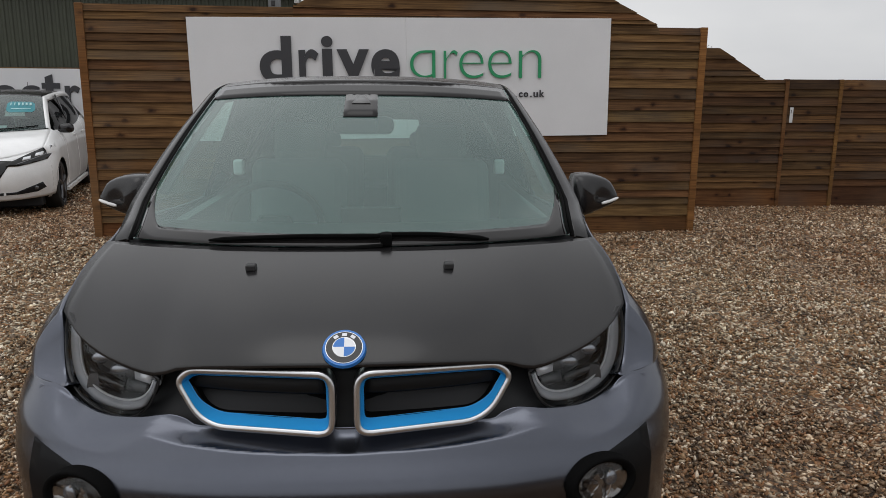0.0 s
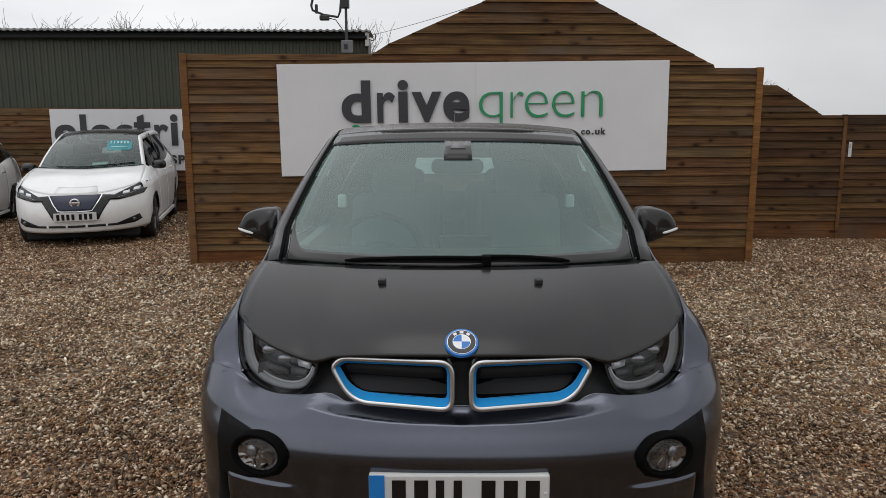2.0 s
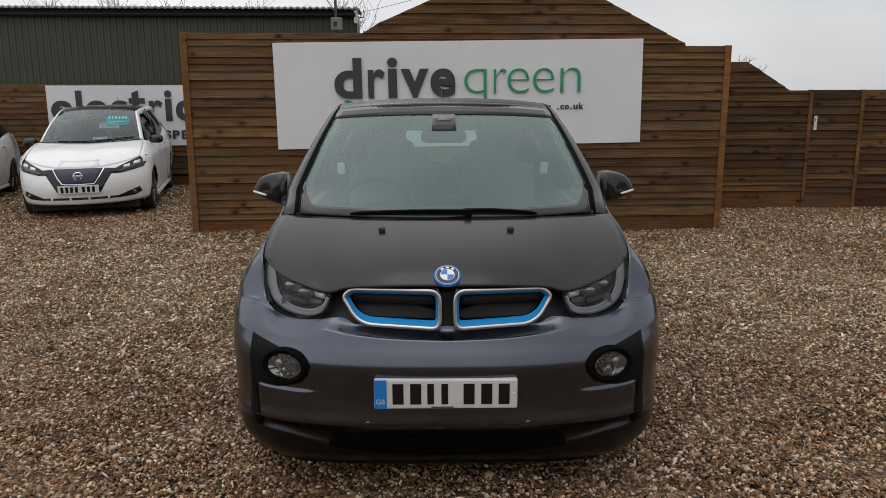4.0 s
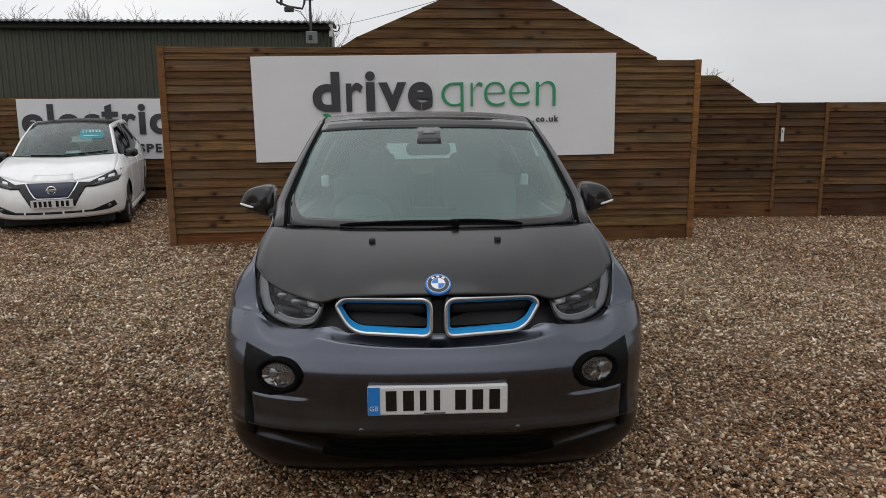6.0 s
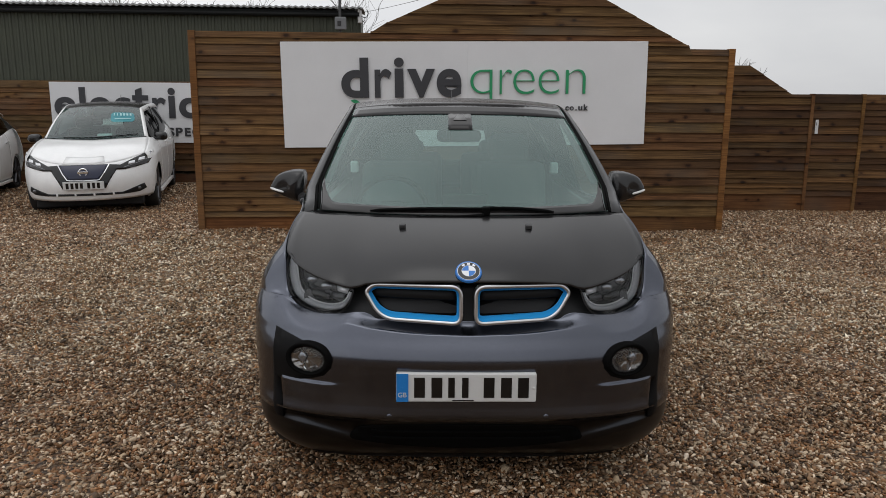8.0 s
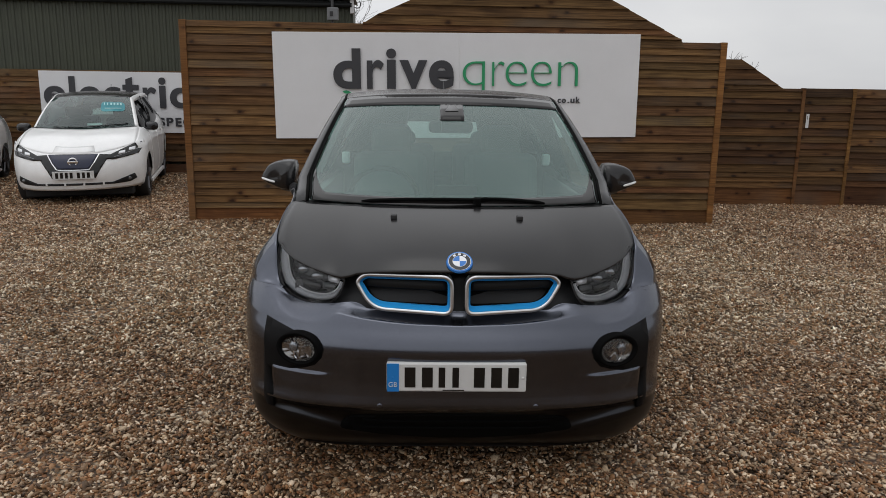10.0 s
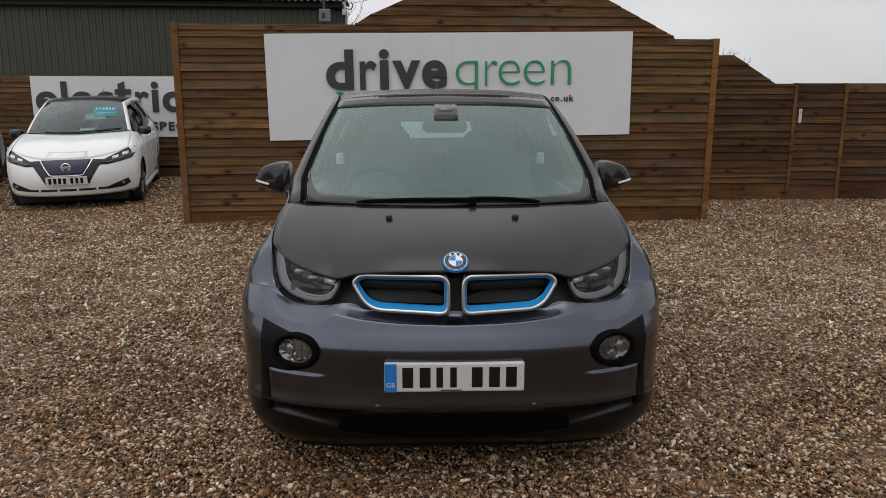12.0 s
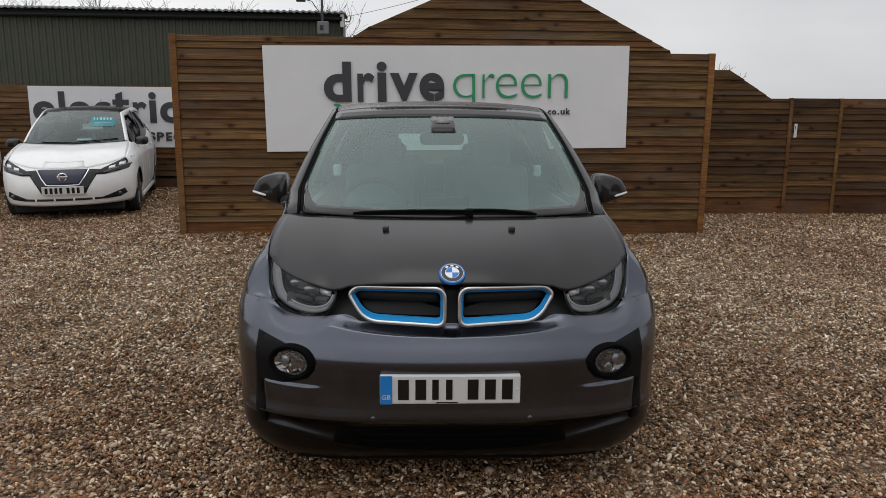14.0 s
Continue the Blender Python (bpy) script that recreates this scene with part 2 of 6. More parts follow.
def box(x0, x1, y0, y1, z0, z1, bevel=0.0, seg=2):
    bm = bmesh.new()
    bmesh.ops.create_cube(bm, size=1.0)
    for v in bm.verts:
        v.co = Vector((x0 if v.co.x < 0 else x1, y0 if v.co.y < 0 else y1, z0 if v.co.z < 0 else z1))
    if bevel:
        bmesh.ops.bevel(bm, geom=bm.edges[:], offset=bevel, segments=seg, affect="EDGES", profile=0.5)
    return bm


def tube(points, radius, sides=8, cap=True):
    """A bmesh tube along points; radius may be a list."""
    bm = bmesh.new()
    pts = [Vector(p) for p in points]
    rings = []
    for i, p in enumerate(pts):
        d = (pts[min(i + 1, len(pts) - 1)] - pts[max(i - 1, 0)]).normalized()
        a = d.orthogonal().normalized() if i == 0 else (a - d * a.dot(d)).normalized()
        b = d.cross(a)
        r = radius[i] if isinstance(radius, (list, tuple)) else radius
        rings.append([bm.verts.new(p + (a * math.cos(k * math.tau / sides) + b * math.sin(k * math.tau / sides)) * r) for k in range(sides)])
    for r0, r1 in zip(rings, rings[1:]):
        for k in range(sides):
            bm.faces.new((r0[k], r0[(k + 1) % sides], r1[(k + 1) % sides], r1[k]))
    if cap:
        bm.faces.new(rings[0][::-1])
        bm.faces.new(rings[-1])
    return bm


def lettering(word, height, extrude, bolden=0.0):
    """Mesh of one word or letter in the built-in font, standing in x-z and facing -y, with its width."""
    cu = bpy.data.curves.new("lettering", "FONT")
    cu.body, cu.size, cu.extrude, cu.offset, cu.resolution_u = word, height, extrude, bolden, 8
    ob = bpy.data.objects.new("lettering", cu)
    scene.collection.objects.link(ob)
    me = bpy.data.meshes.new_from_object(ob.evaluated_get(bpy.context.evaluated_depsgraph_get()))
    bpy.data.objects.remove(ob)
    me.transform(Euler((radians(90), 0, 0)).to_matrix().to_4x4())
    return me


def smooth01(t):
    t = min(1.0, max(0.0, t))
    return t * t * (3 - 2 * t)


# ---- ground ----
def ground_z(x, y):
    return 0.055 * math.exp(-((x + 2.6) / 1.7) ** 2 - ((y - 7.7) / 2.2) ** 2) - 0.045 * smooth01((-x - 3.2) / 1.2) * smooth01((y - 7.0) / 1.5)


def axis(near, step, far, growth):
    out = [0.0]
    while out[-1] < far:
        out.append(out[-1] + (step if out[-1] < near else step * growth ** (len(out) - near / step)))
    return [-v for v in out[:0:-1]] + out


gx = axis(9.0, 0.3, 900.0, 1.25)
gy = [v + 6.0 for v in axis(9.0, 0.3, 900.0, 1.25)]
gv = [(x, y, ground_z(x, y)) for y in gy for x in gx]
gf = [(j * len(gx) + i, j * len(gx) + i + 1, (j + 1) * len(gx) + i + 1, (j + 1) * len(gx) + i) for j in range(len(gy) - 1) for i in range(len(gx) - 1)]
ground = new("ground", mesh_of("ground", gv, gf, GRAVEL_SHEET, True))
tagged(ground, "brown and cream gravel yard, damp in patches", "gravel ground", kind="structure")

# ---- fences ----
FRONT = pose(-2.88, 7.62, 0, 0, 0, 3.3)
RIGHT = pose(5.40, 9.74, 0, 0, 0, 0)
BACK = pose(-7.45, 13.50, 0, 0, 0, 3.17)
rng = random.Random(4)


def board(parent, x0, x1, z0, z1, material=None, x0t=None, x1t=None, name="board"):
    """One feather-edged board: thick lower edge proud of the board below, thin upper edge behind the next."""
    x0t, x1t = x0 if x0t is None else x0t, x1 if x1t is None else x1t
    cx, cz, lap = (x0 + x1) / 2, z0, 0.018
    j = [rng.uniform(-0.003, 0.003) for _ in range(4)]
    d = rng.uniform(0.025, 0.033)
    slope_a, slope_b = (x0t - x0) / max(z1 - z0, 0.01), (x1t - x1) / max(z1 - z0, 0.01)
    xa, xb = x0t + slope_a * lap, x1t + slope_b * lap
    v = [(x0 - cx, -d, j[0]), (x1 - cx, -d, j[1]), (x1 - cx, 0.004, j[1]), (x0 - cx, 0.004, j[0]),
         (xa - cx, -0.004, z1 - z0 + lap), (xb - cx, -0.004, z1 - z0 + lap), (xb - cx, 0.004, z1 - z0 + lap), (xa - cx, 0.004, z1 - z0 + lap)]
    f = [(3, 2, 1, 0), (4, 5, 6, 7), (0, 1, 5, 4), (1, 2, 6, 5), (2, 3, 7, 6), (3, 0, 4, 7)]
    return part(name, (v, f), material or BOARD, parent, m=pose(cx, 0, cz))


def post(parent, x0, x1, y0, y1, z1, z0=-0.3):
    return part("post", box(x0, x1, y0, y1, z0, z1, 0.004, 1), POST, parent)


front_fence = thing("fence_front", "brown stained timber fence with horizontal overlapping boards and a gabled top, on gravel", "fence", FRONT, kind="structure")
left_edges = [2.25, 2.176, 2.05, 1.973, 1.889, 1.798, 1.706, 1.60, 1.498, 1.392, 1.282, 1.158, 1.049, 0.947, 0.84, 0.735, 0.63, 0.521, 0.432, 0.347, 0.273, 0.20]
right_edges = [2.204, 2.107, 2.03, 1.948, 1.862, 1.766, 1.654, 1.557, 1.444, 1.325, 1.205, 1.098, 0.999, 0.889, 0.783, 0.669, 0.565, 0.469, 0.391, 0.317, 0.184]


def left_line(z):
    return 1.976 + (z - 2.328) / 0.435


def right_line(z):
    return 5.797 - (z - 2.185) / 0.501


for hi, lo in zip(left_edges, left_edges[1:]):
    board(front_fence, 0.05, 3.14, lo, hi)
board(front_fence, 0.05, 3.14, -0.05, 0.20, GRAVEL_BOARD, name="gravel_board")
for hi, lo in zip(right_edges, right_edges[1:]):
    board(front_fence, 3.14, 5.80 if hi > 2.2 else 6.245, lo, hi, x1t=5.76 if hi > 2.2 else None)
board(front_fence, 3.14, 6.245, -0.1, 0.184, GRAVEL_BOARD, name="gravel_board")
board(front_fence, 0.05, 2.02, 2.25, 2.297)
board(front_fence, 2.02, 5.76, 2.204, 2.25, x1t=right_line(2.25))
gable = [2.25, 2.316, 2.418, 2.533, 2.644, 2.75, 2.86, 2.97, 3.07, 3.13]
for lo, hi in zip(gable, gable[1:]):
    board(front_fence, max(left_line(lo), 2.02), right_line(lo), lo, hi, x0t=max(left_line(hi), 2.02), x1t=right_line(hi))
board(front_fence, 5.80, 6.245, 2.107, 2.16, x0t=5.77)
post(front_fence, -0.02, 0.055, -0.038, 0.06, 2.318)
post(front_fence, 6.24, 6.315, -0.038, 0.06, 2.185)
for s in (1.5, 3.14, 4.7):
    post(front_fence, s - 0.04, s + 0.04, 0.006, 0.086, 2.15)

right_fence = thing("fence_right", "brown stained timber boundary fence with stepped top behind gravel", "fence", RIGHT, kind="structure")
r_edges = [2.064, 1.949, 1.808, 1.73, 1.645, 1.542, 1.466, 1.353, 1.243, 1.129, 1.012, 0.919, 0.81, 0.71, 0.60, 0.484, 0.411, 0.342, 0.253]


def r_line(z):
    return -1.047 + (2.081 - z) * 0.63 / 0.396


for hi, lo in zip(r_edges, r_edges[1:]):
    if lo > 1.68:
        board(right_fence, -2.6, r_line(lo), lo, hi, OLD_BOARD, x1t=r_line(hi))
    elif hi > 1.68:
        board(right_fence, -2.6, r_line(1.668), 1.668, hi, OLD_BOARD, x1t=r_line(hi))
        board(right_fence, -2.6, -0.135, lo, 1.668, OLD_BOARD)
    else:
        board(right_fence, -2.6, -0.135, lo, hi, OLD_BOARD)
board(right_fence, -2.6, -0.135, -0.1, 0.253, GRAVEL_BOARD, name="gravel_board")
for x0, x1 in ((-0.085, 0.605), (0.655, 2.45), (2.50, 4.30), (4.35, 6.15)):
    z = 1.674
    while z > 0.30:
        h = rng.uniform(0.085, 0.118)
        board(right_fence, x0, x1, z - h, z, OLD_BOARD)
        z -= h
    board(right_fence, x0, x1, -0.1, z, GRAVEL_BOARD, name="gravel_board")
for x in (-0.135, 0.605, 2.45, 4.30, 6.15):
    post(right_fence, x, x + 0.05, -0.038, 0.04, 1.695)

back_fence = thing("fence_back", "brown timber board fence along the foot of a green shed", "fence", BACK, kind="structure")
for x0, x1 in ((-9.0, -5.4), (-5.4, -1.8), (-1.8, 1.8), (1.8, 5.4)):
    z = 1.87
    while z > 0.2:
        h = rng.uniform(0.09, 0.12)
        board(back_fence, x0, x1, max(z - h, 0.1), z)
        z -= h
    board(back_fence, x0, x1, -0.1, 0.1, GRAVEL_BOARD, name="gravel_board")

# unseen fence, added behind the camera to close the yard and dim low light
added_fence = thing("added_fence_behind", "unseen brown timber board fence added behind the camera", "fence", pose(11.6, -11.0, 0, 0, 0, 180), kind="structure")
for k in range(7):
    z = 1.90
    while z > 0.2:
        h = rng.uniform(0.13, 0.16)
        board(added_fence, k * 3.6, k * 3.6 + 3.55, max(z - h, 0.05), z)
        z -= h
    post(added_fence, k * 3.6 - 0.05, k * 3.6, -0.03, 0.05, 1.95)

# ---- signs ----
def letter_t(depth):
    """A heavy lower-case t with a slanted head and a short foot."""
    bm = bmesh.new()
    line = [(0.20, 0.58), (0.0, 0.58), (0.0, 0.75), (0.20, 0.75), (0.20, 0.92), (0.60, 1.0), (0.60, 0.75), (0.98, 0.75), (0.98, 0.58), (0.60, 0.58), (0.60, 0.26), (0.70, 0.18), (1.0, 0.19), (1.0, 0.03), (0.76, 0.0), (0.44, 0.03), (0.26, 0.12), (0.20, 0.26)]
    face = bm.faces.new([bm.verts.new((x, -depth / 2, z)) for x, z in line])
    ex = bmesh.ops.extrude_face_region(bm, geom=[face])
    bmesh.ops.translate(bm, vec=(0, depth, 0), verts=[g for g in ex["geom"] if isinstance(g, bmesh.types.BMVert)])
    bmesh.ops.recalc_face_normals(bm, faces=bm.faces[:])
    me = bpy.data.meshes.new("letter")
    bm.to_mesh(me)
    bm.free()
    return me


def letters(parent, word, spans, z0, zx, zasc, zdesc, material, bolden, depth):
    """Raised letters of one word, each between its own two x values."""
    for c, (x0, x1) in zip(word, spans):
        me = letter_t(depth) if c == "t" else lettering("q" if c == "g" else c, 1.0, depth / 2, min(bolden, 0.016) if c == "r" else bolden)
        co = [v.co for v in me.vertices]
        xa, xb, za, zb = min(v.x for v in co), max(v.x for v in co), min(v.z for v in co), max(v.z for v in co)
        lo = zdesc if c in "py" else z0
        hi = zasc if c in "dlkit" or c.isupper() else zx
        if c == ".":
            hi = z0 + 0.3 * (zx - z0)
        kx, kz = (x1 - x0) / (xb - xa), (hi - lo) / (zb - za)
        if c == "g":
            # an open tail under the bowl
            drop = (z0 - zdesc) * 0.45
            kz, low = (zx - z0) / zb, drop / -za
            for v in me.vertices:
                v.co.z = v.co.z * (kz if v.co.z > 0 else low)
            me.transform(Matrix.Diagonal((kx, 1, 1, 1)))
            w = 0.034
            cx, cz, rx, rz = (x0 + x1) / 2, z0 - drop, (x1 - x0) / 2, z0 - drop - zdesc
            rows = []
            for q in range(19):
                t = math.radians(4 - 158 * q / 18)
                rows.append([(cx + (rx - d) * math.cos(t) - x0 + xa * kx, y, cz + (rz - d) * math.sin(t) - z0) for d, y in ((0, depth / 2 - 0.0006), (0, -depth / 2 + 0.0006), (w, -depth / 2 + 0.0006), (w, depth / 2 - 0.0006), (0, depth / 2 - 0.0006))])
            bm = bmesh.new()
            bm.from_mesh(me)
            vr = [[bm.verts.new(p) for p in r] for r in rows]
            for r0, r1 in zip(vr, vr[1:]):
                for i in range(4):
                    bm.faces.new((r0[i], r0[i + 1], r1[i + 1], r1[i]))
            bm.to_mesh(me)
            bm.free()
            m = pose(x0 - xa * kx, -depth / 2 - 0.001, z0)
        else:
            me.transform(Matrix.Diagonal((kx, 1, kz, 1)))
            m = pose(x0 - xa * kx, -depth / 2 - 0.001, lo - za * kz)
        me.materials.append(material)
        part("letter", me, material, parent, m=m)


sign_m = FRONT @ pose(1.016, -0.045, 1.013, 0, -0.74, 0)
main_sign = thing("sign_board", "white sign board with raised charcoal and green words on fence", "sign", sign_m)
part("sheet", box(0, 2.1245, 0, 0.018, 0, 1.19, 0.002, 1), SIGN_WHITE, main_sign)
part("sheet", box(2.125, 4.25, 0, 0.018, 0, 1.19, 0.002, 1), SIGN_WHITE, main_sign)
letters(main_sign, "drive", [(0.675, 0.988), (1.057, 1.251), (1.281, 1.393), (1.430, 1.750), (1.770, 2.056)], 0.562, 0.885, 1.012, 0.4, LETTER_DARK, 0.030, 0.022)
letters(main_sign, "green", [(2.161, 2.417), (2.504, 2.646), (2.664, 2.916), (2.962, 3.208), (3.282, 3.515)], 0.596, 0.874, 1.0, 0.475, LETTER_GREEN, -0.022, 0.022)
letters(main_sign, ".co.uk", [(3.245, 3.262), (3.285, 3.325), (3.337, 3.385), (3.405, 3.422), (3.440, 3.488), (3.505, 3.555)], 0.402, 0.452, 0.475, 0.4, LETTER_DARK, 0.022, 0.012)
for i in range(11):
    part("lettering_bar", box(1.62 + i * 0.145, 1.72 + i * 0.145, -0.012, 0.0, 0.402, 0.45), LETTER_DARK, main_sign)
leaf_bm = bmesh.new()
leaf_pts = [(0.775 + 0.13 * k / 10, 0.53 - 0.05 * k / 10 + 0.035 * math.sin(math.pi * k / 10) ** 0.8) for k in range(11)] + [(0.775 + 0.13 * k / 10, 0.53 - 0.05 * k / 10 - 0.012 * math.sin(math.pi * k / 10)) for k in range(9, 0, -1)]
lf = leaf_bm.faces.new([leaf_bm.verts.new((x, -0.003, z)) for x, z in leaf_pts])
ex = bmesh.ops.extrude_face_region(leaf_bm, geom=[lf])
bmesh.ops.translate(leaf_bm, vec=(0, -0.008, 0), verts=[g for g in ex["geom"] if isinstance(g, bmesh.types.BMVert)])
part("leaf_mark", leaf_bm, LETTER_GREEN, main_sign)

es_m = BACK @ pose(0, -0.05, 0.725)
second_sign = thing("sign_board", "white sign board with dark words below a green shed", "sign", es_m)
part("sheet", box(0, 4.9, 0, 0.018, 0, 1.14, 0.002, 1), SIGN_WHITE, second_sign)
letters(second_sign, "electric", [(0.075, 0.47), (0.545, 0.655), (0.72, 1.12), (1.17, 1.49), (1.53, 1.83), (1.90, 2.15), (2.20, 2.33), (2.40, 2.74)], 0.47, 0.86, 1.045, 0.4, LETTER_DARK, 0.030, 0.022)
letters(second_sign, "SPEC", [(2.15, 2.28), (2.31, 2.44), (2.48, 2.59), (2.62, 2.76)], 0.125, 0.29, 0.29, 0.1, LETTER_DARK, 0.030, 0.02)

# ---- shed ----
shed = thing("shed", "long green corrugated steel shed with black gutter and grey sheet roof", "shed", BACK, kind="structure")
L0, L1, pitch = -12.0, 5.9, 0.125
v, f = [], []
n = int((L1 - L0) / pitch)
for i in range(n):
    x = L0 + i * pitch
    for dx, y in ((0, 0.096), (0.050, 0.096), (0.068, 0.080), (0.107, 0.080)):
        v += [(x + dx, y, 0.0), (x + dx, y, 3.16)]
for i in range(len(v) // 2 - 1):
    f.append((2 * i, 2 * i + 2, 2 * i + 3, 2 * i + 1))
part("cladding", (v, f), SHED_GREEN, shed)
part("gable_wall", box(L1 - 0.06, L1, 0.12, 1.3, 0, 3.2), SHED_GREEN, shed)
part("back_wall", box(L0, L1 - 0.06, 1.2, 1.3, 0, 3.25), SHED_GREEN, shed)
part("fascia", box(L0, L1 - 0.02, 0.0, 0.07, 3.15, 3.25, 0.004, 1), SHED_DARK, shed)
part("gutter", tube([(L0, -0.02, 3.17), (L1 - 0.02, -0.02, 3.17)], 0.045, 10), SHED_DARK, shed)
part("corner_flashing", box(L1 - 0.05, L1 + 0.02, -0.04, 0.10, 3.02, 3.27, 0.004, 1), WHITE_PLASTIC, shed, "white end cap")
v, f = [], []
m_steps = int((L1 - L0) / 0.12 * 8)
for i in range(m_steps + 1):
    x = L0 + i * (L1 + 0.05 - L0) / m_steps
    z = 0.011 * math.cos(math.tau * (x - L0) / 0.12)
    for y, dz in ((-0.09, 0.0), (1.4, 0.05)):
        v += [(x, y, 3.305 + z + dz), (x, y, 3.272 + z + dz)]
for i in range(m_steps):
    a = 4 * i
    f += [(a, a + 4, a + 6, a + 2), (a + 1, a + 3, a + 7, a + 5), (a, a + 1, a + 5, a + 4)]
part("roof_sheet", (v, f), SHED_ROOF, shed)

# ---- dark grey hatchback ----
def plan_exp(z):
    k, low = smooth01((z - 0.70) / 0.16), smooth01((0.44 - z) / 0.22)
    return 2.55 - 1.0 * k + 0.85 * low, 4.2 - 1.3 * k + 2.2 * low


def curve1(pts, x):
    """Smooth interpolation through a few control pairs."""
    if x <= pts[0][0]:
        return pts[0][1]
    for i in range(len(pts) - 1):
        if x <= pts[i + 1][0]:
            x0, y0 = pts[i]
            x1, y1 = pts[i + 1]
            d = (y1 - y0) / (x1 - x0)
            m0 = d if i == 0 else (y1 - pts[i - 1][1]) / (x1 - pts[i - 1][0])
            m1 = d if i + 2 >= len(pts) else (pts[i + 2][1] - y0) / (pts[i + 2][0] - x0)
            h = x1 - x0
            t = (x - x0) / h
            return (2 * t ** 3 - 3 * t * t + 1) * y0 + (t ** 3 - 2 * t * t + t) * h * m0 + (3 * t * t - 2 * t ** 3) * y1 + (t ** 3 - t * t) * h * m1
    return pts[-1][1]


NOSE = [(0.14, 1.76), (0.17, 1.72), (0.20, 1.69), (0.24, 1.664), (0.30, 1.626), (0.335, 1.597), (0.352, 1.580), (0.366, 1.565), (0.379, 1.551), (0.392, 1.545), (0.41, 1.545), (0.43, 1.5465), (0.48, 1.545), (0.57, 1.532), (0.61, 1.528), (0.65, 1.541), (0.69, 1.565), (0.72, 1.580), (0.745, 1.590), (0.80, 1.604), (0.85, 1.612), (0.90, 1.63)]
HALF = [(0.14, 0.775), (0.19, 0.82), (0.24, 0.850), (0.30, 0.868), (0.45, 0.882), (0.60, 0.886), (0.72, 0.8875), (0.80, 0.880), (0.90, 0.86)]
AXLE_Y, REAR_AXLE = 2.25, 4.79


def nose_y(x, z):
    n, m = plan_exp(z)
    w = curve1(HALF, z)
    k = min(1.0, abs(x) / w)
    return AXLE_Y - (AXLE_Y - curve1(NOSE, z)) * (1 - k ** n) ** (1 / m)


def bumper_top_z(x):
    return curve1([(0, 0.742), (0.32, 0.746), (0.37, 0.760), (0.415, 0.769), (0.452, 0.766), (0.495, 0.757), (0.55, 0.751), (0.62, 0.755), (0.68, 0.771), (0.715, 0.788), (0.76, 0.797), (0.90, 0.786)], x)


def lamp_y(x, z):
    """The surface of the headlight lenses."""
    return 1.685 + 0.165 * max(0.0, (abs(x) - 0.44) / 0.27) ** 1.6 + 0.30 * (z - 0.80)


def ledge_edge(x):
    """Height of the crease under grilles and lamps, where the ledge below them begins."""
    return min(curve1([(0, 0.702), (0.2, 0.708), (0.335, 0.719), (0.44, 0.733), (0.53, 0.748), (0.70, 0.79)], x), bumper_top_z(x) - 0.014 - 0.040 * smooth01((x - 0.42) / 0.12))


def ledge_back(x):
    """Where the ledge ends, below the grilles and against the lamps."""
    return curve1([(0, 1.630), (0.2, 1.638), (0.33, 1.654), (0.44, 1.670)], x) if x < 0.44 else lamp_y(min(x, 0.64), bumper_top_z(x)) - 0.003 + 0.45 * max(0.0, x - 0.64)


def blade_edge(x):
    """Height of the crest of the front blade."""
    return curve1([(0, 0.185), (0.27, 0.205), (0.39, 0.232), (0.456, 0.262), (0.54, 0.290), (0.64, 0.316), (0.74, 0.324), (0.90, 0.324)], x)


def pressed(x, z):
    """Depth of the relief on the nose: the ledge below grilles and lamps, the raised block below each fog lamp panel, and the blade."""
    x = abs(x)
    ledge, low = 0.0, ledge_edge(x)
    if z > low and x < 0.80:
        q = min(1.0, (z - low) / (bumper_top_z(x) - low))
        flat, slope = 1 - (1 - q) ** 2.2, q * (0.5 + 0.5 * q)
        goal = nose_y(x, low) + (ledge_back(x) - nose_y(x, low)) * (flat + (slope - flat) * smooth01((x - 0.36) / 0.14))
        ledge = (goal - nose_y(x, z)) * smooth01((0.80 - x) / 0.17)
    block = 0.010 * smooth01((x - 0.45) / 0.10) * smooth01((0.728 - x) / 0.014) * smooth01((0.517 - z) / 0.016) * smooth01((z - 0.372) / 0.10)
    crest, ends = blade_edge(x), smooth01((0.80 - x) / 0.16)
    m = min(1.0, max(0.0, (z - crest) / (0.378 - crest)))
    under = math.sin(math.pi * m) * smooth01((x - 0.28) / 0.16) * ends
    blade = smooth01((crest + 0.03 - z) / 0.06) * ends
    return ledge - block + 0.016 * under - (0.008 + 0.008 * smooth01((x - 0.25) / 0.2)) * blade


def side_x(y, z):
    w = curve1(HALF, z)
    if y < AXLE_Y:
        n, m = plan_exp(z)
        k = min(1.0, (AXLE_Y - y) / (AXLE_Y - curve1(NOSE, z)))
        return w * (1 - k ** m) ** (1 / n)
    if y > 4.6:
        k = min(1.0, (y - 4.6) / 0.9)
        return w * (1 - k ** 3.0) ** (1 / 2.2)
    return w


def grid_faces(rows, cols, flip=False):
    f = [(j * cols + i, j * cols + i + 1, (j + 1) * cols + i + 1, (j + 1) * cols + i) for j in range(rows - 1) for i in range(cols - 1)]
    return [q[::-1] for q in f] if flip else f


